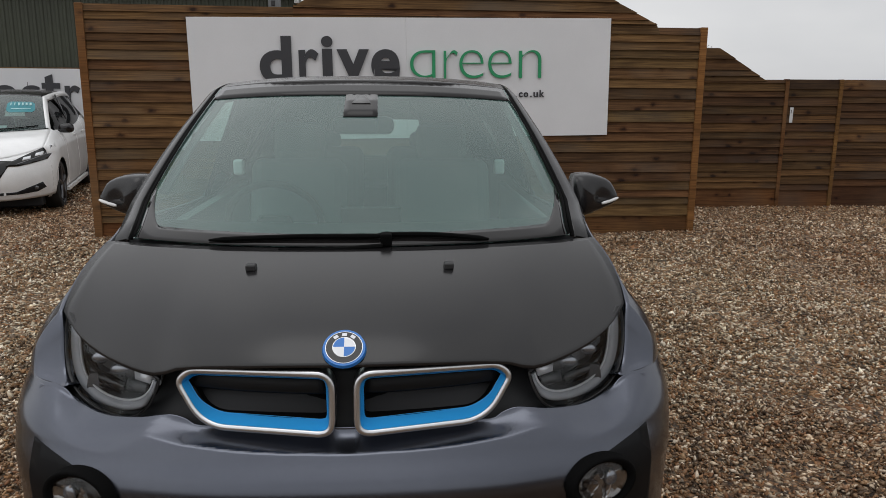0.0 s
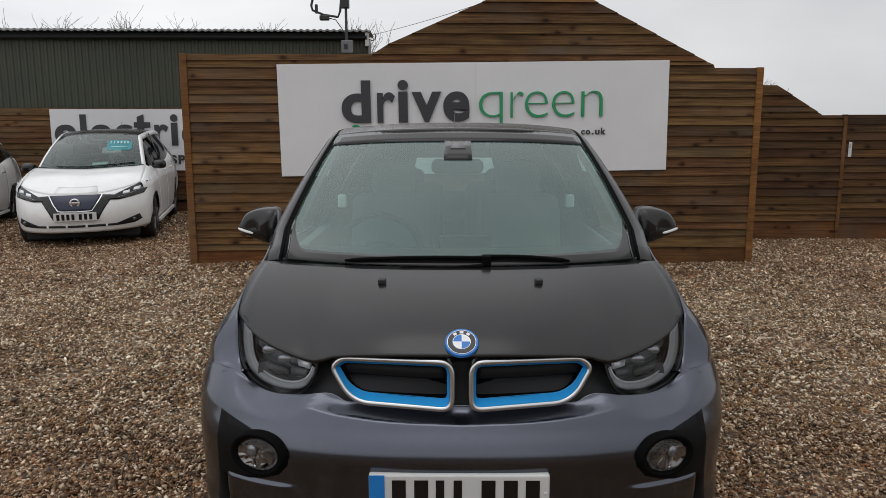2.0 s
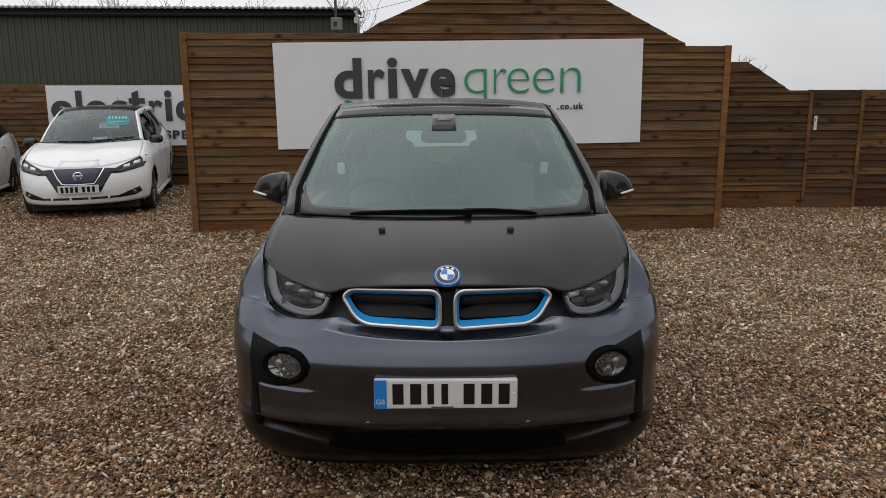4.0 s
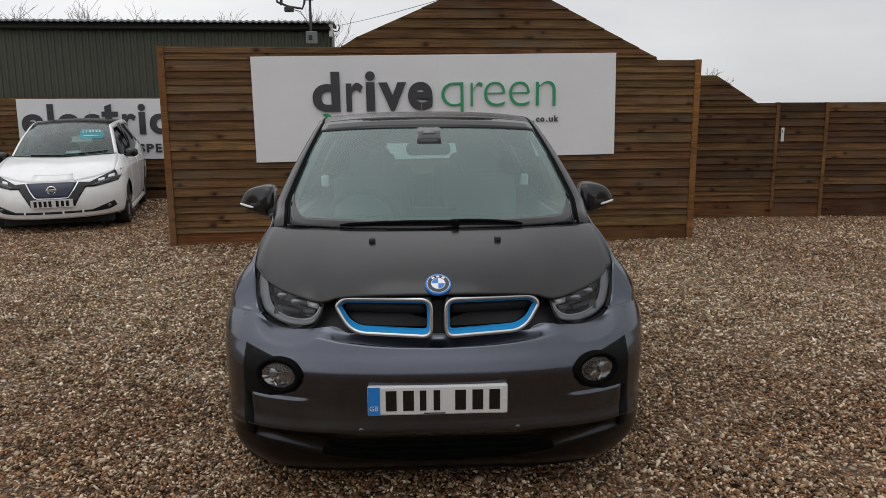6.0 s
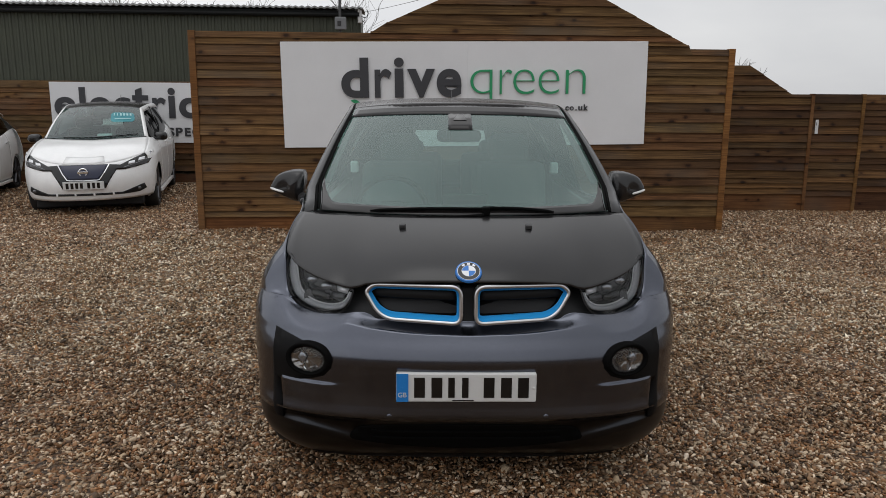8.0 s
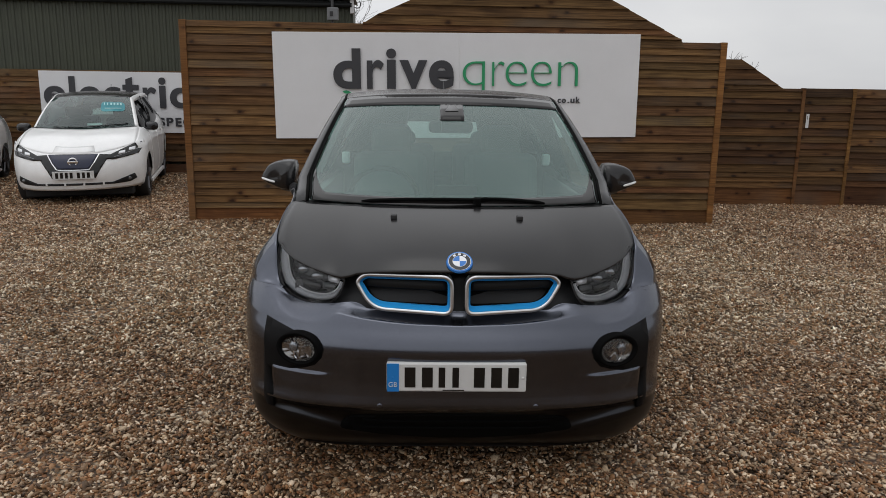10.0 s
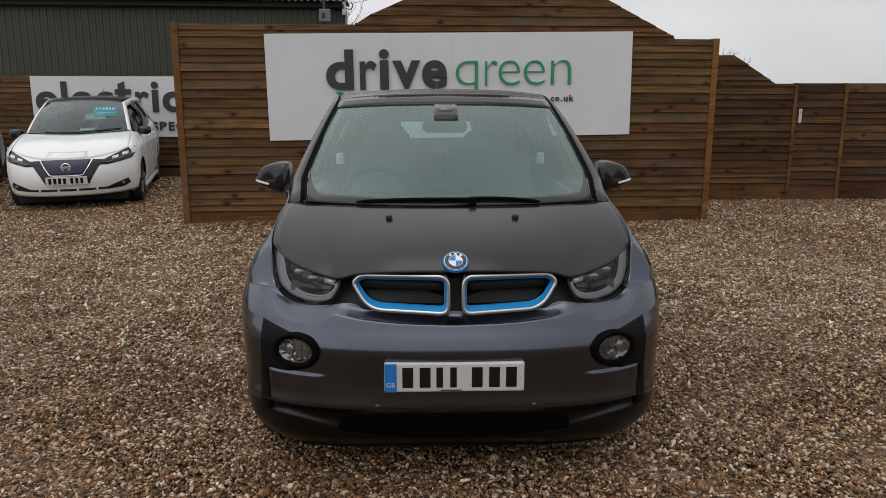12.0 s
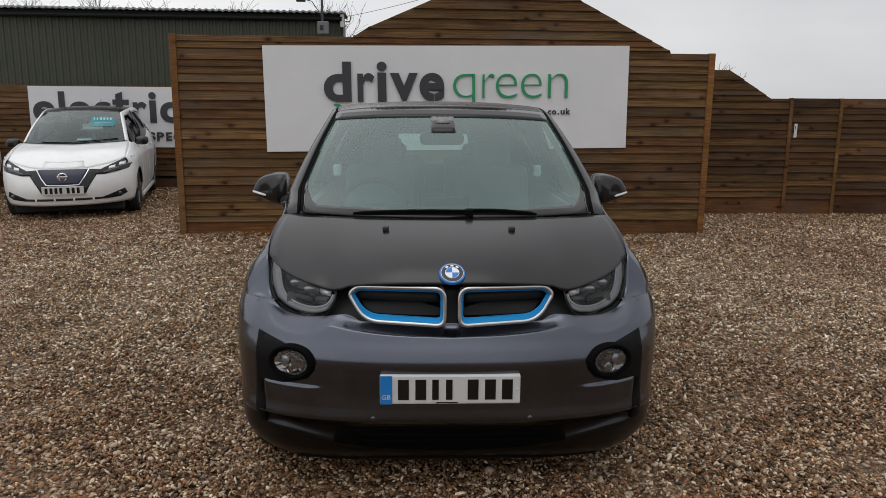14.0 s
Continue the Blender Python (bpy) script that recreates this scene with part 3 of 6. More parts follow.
def shell(grid, thick=0.004, flip=False):
    """A sheet from rows of points, thickened inwards along its normals."""
    rows, cols = len(grid), len(grid[0])
    bm = bmesh.new()
    vs = [bm.verts.new(p) for r in grid for p in r]
    for q in grid_faces(rows, cols, flip):
        if len({tuple(round(c, 5) for c in vs[i].co) for i in q}) == 4:
            bm.faces.new([vs[i] for i in q])
    bmesh.ops.remove_doubles(bm, verts=bm.verts[:], dist=1e-5)
    bmesh.ops.recalc_face_normals(bm, faces=bm.faces[:])
    if thick:
        bmesh.ops.solidify(bm, geom=bm.faces[:], thickness=thick)
    for face in bm.faces:
        face.smooth = True
    return bm


def chaikin(poly, times=2):
    for _ in range(times):
        out = []
        for i, p in enumerate(poly):
            q = poly[(i + 1) % len(poly)]
            out += [(p[0] * 0.75 + q[0] * 0.25, p[1] * 0.75 + q[1] * 0.25), (p[0] * 0.25 + q[0] * 0.75, p[1] * 0.25 + q[1] * 0.75)]
        poly = out
    return poly


def patch(poly, surface, off=0.003, depth=0.012, step=0.03):
    """A panel with an outline in x-z laid on surface(x, z), proud by off, with a rim going back by depth."""
    bm = bmesh.new()
    bm.faces.new([bm.verts.new((x, 0, z)) for x, z in poly])
    for ax in (0, 2):
        lo, hi = min(v.co[ax] for v in bm.verts), max(v.co[ax] for v in bm.verts)
        k = int(lo / step)
        while k * step < hi:
            if k * step > lo:
                no = Vector((1, 0, 0)) if ax == 0 else Vector((0, 0, 1))
                bmesh.ops.bisect_plane(bm, geom=bm.verts[:] + bm.edges[:] + bm.faces[:], plane_co=no * (k * step), plane_no=no, dist=1e-5)
            k += 1
    for v in bm.verts:
        v.co.y = surface(v.co.x, v.co.z) - off
    for face in bm.faces:
        face.smooth = True
    if depth:
        rim = [e for e in bm.edges if e.is_boundary]
        ex = bmesh.ops.extrude_edge_only(bm, edges=rim)
        bmesh.ops.translate(bm, vec=(0, depth, 0), verts=[g for g in ex["geom"] if isinstance(g, bmesh.types.BMVert)])
    bmesh.ops.recalc_face_normals(bm, faces=bm.faces[:])
    return bm


def mirrored(poly):
    return [(-x, z) for x, z in poly][::-1]


def paint(name, color, rough, metal, coat, flake=0.0):
    m = plain(name, color, rough, metal, coat, vary=0.10, scale=2.0)
    n, l, p = nodes_of(m)
    dust_haze = add_noise(m, 60.0, (1, 1, 1), 2.0)
    b = bump(m, dust_haze.outputs["Fac"], 0.02, 0.002)
    return m


PAINT_GREY = paint("dark_grey_metallic_paint", (0.106, 0.114, 0.137), 0.23, 1.0, 0.25)
# darker copy of the grey paint: shade under the nose put into colour
SHADED_GREY = paint("shaded_grey_paint", (0.040, 0.041, 0.045), 0.30, 1.0, 0.0)
PAINT_BLACK = paint("black_paint", (0.0115, 0.011, 0.0115), 0.22, 0.0, 0.0)
MATT_BLACK = plain("matt_black_plastic", (0.011, 0.0115, 0.0125), 0.5, spec=0.3)
POD_BLACK = plain("fog_panel_black", (0.005, 0.0052, 0.0058), 0.55, spec=0.12)
FLAP_BLACK = plain("grille_flap_black", (0.008, 0.008, 0.008), 0.45, spec=0.18)
DEEP_BLACK = plain("intake_mesh_black", (0.003, 0.003, 0.003), 0.8, spec=0.06)
GLOSS_BLACK = plain("gloss_black_plastic", (0.006, 0.006, 0.006), 0.12)
RUBBER = plain("tyre_rubber", (0.018, 0.017, 0.016), 0.8)
SILVER = plain("satin_silver", (0.62, 0.63, 0.64), 0.28, 1.0, vary=0.05)
CHROME = mat("chrome", (0.75, 0.75, 0.76), 0.08, 1.0)
KIDNEY_BLUE = plain("bright_blue_plastic", (0.025, 0.31, 0.70), 0.35, vary=0.05)
BADGE_WHITE = mat("badge_white", (0.75, 0.76, 0.78), 0.3)
BADGE_BLUE = mat("badge_blue", (0.02, 0.16, 0.5), 0.3)
PLATE_WHITE = plain("plate_white", (0.58, 0.58, 0.57), 0.35, vary=0.06)
PLATE_BLUE = mat("plate_blue", (0.012, 0.18, 0.52), 0.35)
CABIN_DARK = plain("cabin_dark_trim", (0.028, 0.031, 0.031), 0.85, spec=0.05)
CABIN_BLACK = plain("cabin_black_trim", (0.02, 0.021, 0.022), 0.8, spec=0.1)
CABIN_PALE = plain("cabin_pale_lining", (0.17, 0.18, 0.176), 0.9, spec=0.1)
CABIN_GREY = plain("cabin_grey_cloth", (0.12, 0.135, 0.133), 0.9, spec=0.1)
SHINY = mat("lamp_silver", (0.72, 0.73, 0.75), 0.30, 0.45)


def glass_material(name, tint, gloss_rough=0.0, film=0.0, ior=1.5):
    """Clear tinted pane with a mirror-like reflection and, where film is given, faint dust and a painted teal haze."""
    m = bpy.data.materials.new(name)
    m.use_nodes = True
    n, l = m.node_tree.nodes, m.node_tree.links
    n.clear()
    out = n.new("ShaderNodeOutputMaterial")
    mix = n.new("ShaderNodeMixShader")
    dust_haze = n.new("ShaderNodeMixShader")
    tr = n.new("ShaderNodeBsdfTransparent")
    df = n.new("ShaderNodeBsdfDiffuse")
    gl = n.new("ShaderNodeBsdfGlossy")
    fr = n.new("ShaderNodeFresnel")
    tr.inputs["Color"].default_value = (*tint, 1)
    # teal film colour paints in the glow of the cabin behind the pane
    df.inputs["Color"].default_value = (0.29, 0.53, 0.48, 1)
    gl.inputs["Roughness"].default_value = gloss_rough
    gl.inputs["Color"].default_value = (0.97, 0.98, 0.98, 1)
    fr.inputs["IOR"].default_value = ior
    if film:
        tc = n.new("ShaderNodeTexCoord")
        nz = n.new("ShaderNodeTexNoise")
        nz.inputs["Scale"].default_value, nz.inputs["Detail"].default_value = 2.5, 6.0
        mr = n.new("ShaderNodeMapRange")
        mr.inputs["To Min"].default_value, mr.inputs["To Max"].default_value = film * 0.75, film * 1.25
        l.new(tc.outputs["Object"], nz.inputs["Vector"])
        l.new(nz.outputs["Fac"], mr.inputs["Value"])
        l.new(mr.outputs[0], dust_haze.inputs[0])
    else:
        dust_haze.inputs[0].default_value = 0.0
    l.new(tr.outputs[0], dust_haze.inputs[1])
    l.new(df.outputs[0], dust_haze.inputs[2])
    l.new(fr.outputs[0], mix.inputs[0])
    l.new(dust_haze.outputs[0], mix.inputs[1])
    l.new(gl.outputs[0], mix.inputs[2])
    l.new(mix.outputs[0], out.inputs["Surface"])
    return m


SCREEN_GLASS = glass_material("windscreen_glass", (0.60, 0.86, 0.79), 0.02, 0.145, 1.64)
CAR_SCREEN_GLASS = glass_material("clear_screen_glass", (0.60, 0.82, 0.77), 0.02, 0.05, 1.6)
SIDE_GLASS = glass_material("side_glass", (0.66, 0.78, 0.74), 0.01, 0.0, 1.6)
DARK_GLASS = glass_material("privacy_glass", (0.10, 0.12, 0.115), 0.01, 0.0, 1.6)
SMOKED_GLASS = glass_material("smoked_glass", (0.07, 0.08, 0.08), 0.03, 0.0, 1.14)
REAR_GLASS = glass_material("rear_glass", (0.58, 0.64, 0.63), 0.01, 0.0, 1.5)
LAMP_BOWL = mat("lamp_bowl", (0.26, 0.25, 0.24), 0.10, 1.0)
LAMP_DARK = mat("lamp_dark_chrome", (0.30, 0.31, 0.33), 0.25, 0.8)
LAMP_GLASS = glass_material("lamp_glass", (0.95, 0.96, 0.97), 0.01, 0.0, 1.32)
FRIT = mat("black_glass_border", (0.010, 0.009, 0.009), 0.05, 0.0, 0.0, 0.34)

CAR_O = pose(0, -3.4, 0)
car = thing("hatchback_car", "dark grey and black electric hatchback with blue-edged grilles on gravel", "car", pose(0, 3.4, 0))


def cpart(name, data, material, parent=None, label="", smooth=False):
    return part(name, data, material, parent or car, label, CAR_O if parent is None else None, smooth)


def nose_grid(z_lo, z_hi, rows, off=0.0, t_max=0.92, cols=60, relief=False):
    """Rows of points round the nose between two heights, which may depend on the angle."""
    g = []
    for j in range(rows + 1):
        r = []
        for i in range(cols + 1):
            a = (2 * i / cols - 1) * t_max * math.pi / 2
            top = z_hi(abs(a)) if callable(z_hi) else z_hi
            low = z_lo(abs(a)) if callable(z_lo) else z_lo
            z = low + (top - low) * j / rows
            n, m = plan_exp(z)
            w = curve1(HALF, z) - off
            x = math.copysign(w * abs(math.sin(a)) ** (2 / n), a)
            y = AXLE_Y - (AXLE_Y - curve1(NOSE, z) - off) * max(0.0, math.cos(a)) ** (2 / m)
            r.append((x, y + (pressed(x, z) if relief else 0.0), z))
        g.append(r)
    return g


def bumper_top(a):
    return bumper_top_z(0.884 * abs(math.sin(a)) ** 0.90)


bumper = cpart("front_bumper", shell(nose_grid(0.360, bumper_top, 150, 0.0, 0.83, 150, True), 0.004), PAINT_GREY)
cpart("lower_bumper", shell(nose_grid(lambda a: 0.132 + 0.085 * smooth01((abs(math.sin(a)) - 0.66) / 0.26), lambda a: 0.3595, 56, 0.0015, 0.83, 150, True), 0.004), SHADED_GREY, label="lower bumper in body grey darkened for shade")
cpart("nose_mask", shell(nose_grid(0.66, lambda a: 0.87, 12, 0.075, 0.95), 0.004), MATT_BLACK)


def bonnet_edges(t):
    """Front, middle control and rear points of the bonnet at |t| from 0 (centre) to 1 (edge)."""
    tx = abs(t)
    fx = curve1([(0, 0), (0.28, 0.20), (0.53, 0.38), (0.62, 0.445), (0.77, 0.55), (0.89, 0.64), (0.97, 0.70), (1, 0.728)], tx)
    fy = curve1([(0, 1.603), (0.28, 1.621), (0.53, 1.666), (0.62, 1.692), (0.77, 1.736), (0.89, 1.805), (0.97, 1.867), (1, 1.898)], tx)
    fz = curve1([(0, 0.899), (0.28, 0.894), (0.53, 0.876), (0.62, 0.852), (0.77, 0.872), (0.89, 0.895), (0.97, 0.926), (1, 0.953)], tx)
    bx, by = tx * 0.722, 2.05 + 0.17 * tx ** 2.3
    bz = 1.080 - 0.008 * tx ** 3
    cx = fx * 0.45 + bx * 0.55 + 0.030 * tx ** 4
    cy = curve1([(0, 1.70), (0.28, 1.712), (0.53, 1.775), (0.77, 1.88), (0.89, 1.955), (1, 2.045)], tx)
    cz = curve1([(0, 1.012), (0.28, 1.008), (0.53, 0.998), (0.77, 0.992), (0.89, 1.004), (1, 1.022)], tx)
    s = 1 if t >= 0 else -1
    return Vector((s * fx, fy, fz)), Vector((s * cx, cy, cz)), Vector((s * bx, by, bz))


def bonnet_point(t, u):
    a, b, c = bonnet_edges(t)
    return a * (1 - u) ** 2 + b * 2 * u * (1 - u) + c * u * u


g = [[bonnet_point(2 * i / 48 - 1, j / 24) for i in range(49)] for j in range(25)]
for r in g[:1]:
    g.insert(0, [p + Vector((0, 0.022, -0.006)) for p in r])
bonnet = cpart("bonnet", shell(g, 0.006), PAINT_BLACK, label="black bonnet")

# windscreen, roof and pillars
def screen_base(t):
    tx = abs(t)
    return Vector((t * 0.69, 2.07 + 0.275 * tx ** 2.3, 1.078 + 0.024 * tx ** 1.5))


def screen_top(t):
    tx = abs(t)
    return Vector((t * 0.562, 2.945 + 0.105 * tx ** 2.6, 1.541 - 0.027 * tx ** 2.4))


def screen_point(t, u):
    p = screen_base(t).lerp(screen_top(t), u)
    tx = abs(t)
    p += Vector((-0.045 * t * tx, -0.150 * tx ** 2.3, -0.018 * tx ** 1.5)) * (1 - smooth01(u / 0.15))
    k = math.sin(math.pi * u) * 0.022
    return p + Vector((0, -k * 0.47, k * 0.88))


windscreen = cpart("windscreen", shell([[screen_point(2 * i / 40 - 1, j / 20) for i in range(41)] for j in range(21)], 0), SCREEN_GLASS, label="tinted windscreen")
windscreen.visible_shadow = False


def band(u0, u1, t0, t1, off, rows, cols, fn=screen_point):
    def top(t):
        return u1(t) if callable(u1) else u1
    return [[fn(t0 + (t1 - t0) * i / cols, u0 + (top(t0 + (t1 - t0) * i / cols) - u0) * j / rows) + off for i in range(cols + 1)] for j in range(rows + 1)]


UP = Vector((0, -0.0016, 0.003))
cpart("screen_border", shell(band(0.0, lambda t: 0.050 + 0.15 * max(0.0, (abs(t) - 0.87) / 0.11) ** 2.2, -0.98, 0.98, UP, 4, 100), 0.002), FRIT)
cpart("screen_border", shell(band(0.875, 1.0, -0.98, 0.98, UP, 3, 40), 0.002), FRIT)
cpart("sensor_border", shell(band(0.70, 0.88, -0.10, 0.10, UP, 3, 6), 0.002), FRIT)
cpart("screen_border", shell(band(0.0, 0.9, -1.0, -0.984, UP * 2.2, 24, 3), 0.002), DEEP_BLACK)
cpart("screen_border", shell(band(0.0, 0.9, 0.984, 1.0, UP * 2.2, 24, 3), 0.002), DEEP_BLACK)
cowl = []
for i in range(41):
    t = 2 * i / 40 - 1
    p, q = bonnet_point(t, 1.0) + Vector((0, -0.012, -0.016)), screen_point(t, 0.02) + Vector((0, 0.0, -0.012))
    cowl.append([p, p.lerp(q, 0.5) + Vector((0, 0, -0.004)), q])
cpart("cowl", shell(cowl, 0.004), MATT_BLACK, label="black plastic cowl")


def roof_point(t, u):
    y = screen_top(t).y * (1 - u) + 5.10 * u
    tx = abs(t)
    e = curve1([(0, 0.562), (0.25, 0.60), (0.6, 0.595), (1, 0.56)], u)
    z = curve1([(0, 1.541), (0.12, 1.560), (0.35, 1.573), (0.65, 1.560), (1, 1.50)], u)
    return Vector((t * e, y, z - 0.030 * tx ** 2.6))


cpart("roof", shell([[roof_point(2 * i / 30 - 1, j / 24) + Vector((0, 0, 0.004)) for i in range(31)] for j in range(25)], 0.01), PAINT_BLACK, label="black roof")


def rail(s, u):
    """Line along the screen's side and the roof's edge: u 0..1 up the pillar, 1..2 along the roof."""
    if u <= 1:
        return screen_point(s * 1.0, u) + Vector((s * 0.005, 0.004, -0.004))
    return roof_point(s, u - 1)


BELT = [(2.0, 1.00), (2.40, 1.075), (2.7, 1.06), (3.1, 1.015), (3.7, 0.985), (4.2, 1.00), (4.6, 1.08), (5.0, 1.15), (5.4, 1.10)]
for s in (-1, 1):
    seal, pil = [], []
    for k in range(31):
        u = k / 15
        a = rail(s, u)
        out = Vector((s * 0.030, 0.012, -0.008))
        seal.append([a + Vector((0, -0.001, 0.004)), a + out * 0.36 + Vector((0, 0, 0.006))])
        wide = 0.062 - 0.02 * min(1.0, u)
        pil.append([a + out * 0.38, a + out * 0.7 + Vector((0, 0.004, 0.006)), a + Vector((s * wide, 0.03, -0.012)), a + Vector((s * (wide + 0.012), 0.06, -0.05)), a + Vector((s * (wide + 0.018), 0.07, -0.085))])
    cpart("screen_seal", shell(seal, 0.006), DEEP_BLACK)
    cpart("pillar", shell(pil, 0.006), PAINT_BLACK)

    # wing between bonnet, headlight and wheel
    def wing_section(y, bottom):
        k = min(1.0, max(0.0, (y - 1.898) / 0.322))
        edge = bonnet_point(1.0, k) + Vector((0.008, 0, -0.004))
        if y < 1.905:
            edge = Vector((curve1([(1.80, 0.690), (1.83, 0.708), (1.86, 0.7225), (1.88, 0.7315), (1.895, 0.734), (1.905, 0.733)], y), y, curve1([(1.80, 0.791), (1.83, 0.793), (1.86, 0.812), (1.88, 0.850), (1.895, 0.900), (1.905, 0.945)], y)))
            edge.x = min(edge.x, side_x(y, 0.79) - 0.006)
        if y > 2.22:
            edge = Vector((curve1([(2.22, 0.730), (2.38, 0.745), (2.70, 0.80), (3.0, 0.835)], y), y, 1.068 + (curve1(BELT, max(y, 2.42)) + 0.01 - 1.068) * smooth01((y - 2.22) / 0.2)))
        x1 = side_x(y, 0.79)
        pts = [Vector((edge.x - 0.02, y + 0.03, edge.z - 0.012)), Vector((edge.x - 0.003, y + 0.004, edge.z - 0.003))]
        for i in range(9):
            q = i / 8
            steep = smooth01((y - 1.95) / 0.20)
            c1 = Vector((edge.x + (x1 - edge.x) * (0.28 - 0.20 * steep), y, edge.z - 0.025 - 0.085 * steep))
            c2 = Vector((x1 + 0.002 - 0.05 * steep, y, 0.79 + (edge.z - 0.79) * (0.42 - 0.12 * steep)))
            e = Vector((edge.x, y, edge.z))
            pts.append(e * (1 - q) ** 3 + c1 * 3 * q * (1 - q) ** 2 + c2 * 3 * q * q * (1 - q) + Vector((x1, y, 0.79)) * q ** 3)
        for i in range(1, 9):
            z = 0.79 + (bottom - 0.79) * i / 8
            pts.append(Vector((side_x(y, z), y, z)))
        return pts

    def arch(y, axle, r=0.375, base=0.17):
        d = abs(y - axle)
        return max(base, 0.345 + math.sqrt(max(0.0, r * r - d * d))) if d < r else base

    def side_panel(y0, y1, n, gap=0.002):
        rows = []
        for j in range(n + 1):
            y = y0 + gap + (y1 - y0 - 2 * gap) * j / n
            bot = max(arch(y, AXLE_Y), arch(y, REAR_AXLE), 0.775 if y < 1.925 else 0.0)
            rows.append([Vector((s * p.x, p.y, p.z)) for p in wing_section(y, bot)])
        return shell(rows, 0.004)

    cpart("wing", side_panel(1.808, 2.66, 80), PAINT_GREY)
    door = cpart("door", side_panel(2.66, 3.78, 30), PAINT_GREY)
    cpart("rear_door", side_panel(3.78, 4.40, 18), PAINT_GREY)
    cpart("rear_quarter", side_panel(4.40, 5.20, 44), PAINT_GREY)
    cpart("door_handle", box(s * 0.875, s * 0.905, 3.48, 3.66, 0.86, 0.89, 0.01), MATT_BLACK)
    # side glass
    glass = []
    for j in range(25):
        y = 2.55 + (5.05 - 2.55) * j / 24
        lo = Vector((s * curve1([(2.38, 0.735), (2.70, 0.80), (3.0, 0.835), (5.0, 0.80)], y), y, curve1(BELT, y)))
        if y < 3.06:
            u = (y - 2.345) / (3.05 - 2.345)
            hi = rail(s, min(1.0, u)) + Vector((s * 0.055, 0, -0.045))
        else:
            hi = roof_point(s, (y - 3.05) / 2.05) + Vector((s * 0.042, 0, -0.035))
        hi.y = y
        glass.append([lo, lo.lerp(hi, 0.5) + Vector((s * 0.012, 0, 0)), hi])
    side_pane = shell(glass[:13], 0)
    bmesh.ops.reverse_faces(side_pane, faces=side_pane.faces[:])
    pane = cpart("side_window", side_pane, SIDE_GLASS)
    pane.visible_shadow = False
    cpart("rear_side_window", shell(glass[12:], 0), DARK_GLASS)
    cpart("belt_guide", box(min(s * 0.615, s * 0.665), max(s * 0.615, s * 0.665), 3.69, 3.73, 1.105, 1.178, 0.010), BADGE_WHITE)
    cpart("window_strip", tube([r[0] + Vector((s * 0.004, 0, 0)) for r in glass], 0.010, 6), BLACK_PLASTIC)
    cpart("b_pillar", shell([[Vector((s * 0.83, 3.76 + w, 0.99)), Vector((s * 0.64, 3.76 + w, 1.51))] for w in (0, 0.05, 0.10)], 0.006), GLOSS_BLACK)
    cpart("c_pillar", shell([[Vector((s * 0.82, 4.72 + w, 1.06)), Vector((s * 0.705, 4.75 + w, 1.28)), Vector((s * 0.58, 4.78 + w * 0.8, 1.49))] for w in (0, 0.25, 0.50)], 0.006), MATT_BLACK)

# tail
tail_c = [(0.22, 5.38), (0.35, 5.46), (0.6, 5.49), (0.8, 5.47), (0.95, 5.44), (1.10, 5.41), (1.30, 5.27), (1.48, 5.09)]
tg = []
for j in range(25):
    z = 0.22 + (1.48 - 0.22) * j / 24
    w = curve1([(0.22, 0.80), (0.5, 0.86), (0.8, 0.875), (1.05, 0.82), (1.3, 0.68), (1.48, 0.56)], z)
    r = []
    for i in range(33):
        a = (2 * i / 32 - 1) * math.pi / 2 * 0.96
        yc = curve1(tail_c, z)
        r.append((math.copysign(w * abs(math.sin(a)) ** 0.85, a), yc - 0.32 + 0.32 * math.cos(a) ** 0.6, z))
    tg.append(r)
cpart("rear_bumper", shell(tg[:13], 0.004), PAINT_GREY)
cpart("tailgate", shell(tg[12:17], 0.004), GLOSS_BLACK)
rear_pane = shell([r[12:21] for r in tg[16:22]], 0)
bmesh.ops.reverse_faces(rear_pane, faces=rear_pane.faces[:])
cpart("rear_window", rear_pane, REAR_GLASS)
cpart("tail_pillar", shell([r[:13] for r in tg[16:]], 0.004), MATT_BLACK)
cpart("tail_pillar", shell([r[20:] for r in tg[16:]], 0.004), MATT_BLACK)
cpart("spoiler", shell([r[12:21] for r in tg[21:]], 0.006), GLOSS_BLACK)

# headlights
LAMP = [(0.437, 0.850), (0.446, 0.815), (0.466, 0.776), (0.494, 0.754), (0.54, 0.747), (0.62, 0.751), (0.68, 0.768), (0.714, 0.803), (0.727, 0.855), (0.730, 0.905), (0.716, 0.958), (0.680, 0.912), (0.61, 0.888), (0.52, 0.866)]
GUIDE_IN = [(0.455, 0.835), (0.464, 0.810), (0.490, 0.789), (0.538, 0.780), (0.605, 0.786), (0.652, 0.806), (0.673, 0.847), (0.679, 0.890), (0.690, 0.915)]
GUIDE_OUT = [(0.442, 0.832), (0.455, 0.792), (0.481, 0.766), (0.538, 0.755), (0.622, 0.758), (0.688, 0.782), (0.715, 0.832), (0.722, 0.890), (0.716, 0.940)]
LIGHT_GUIDE = plain("light_guide_grey", (0.30, 0.31, 0.325), 0.22)
GUIDE_LINE = plain("light_guide_line", (0.52, 0.53, 0.54), 0.3)
LAMP_INSIDE = plain("lamp_inside_dark", (0.035, 0.036, 0.038), 0.3)


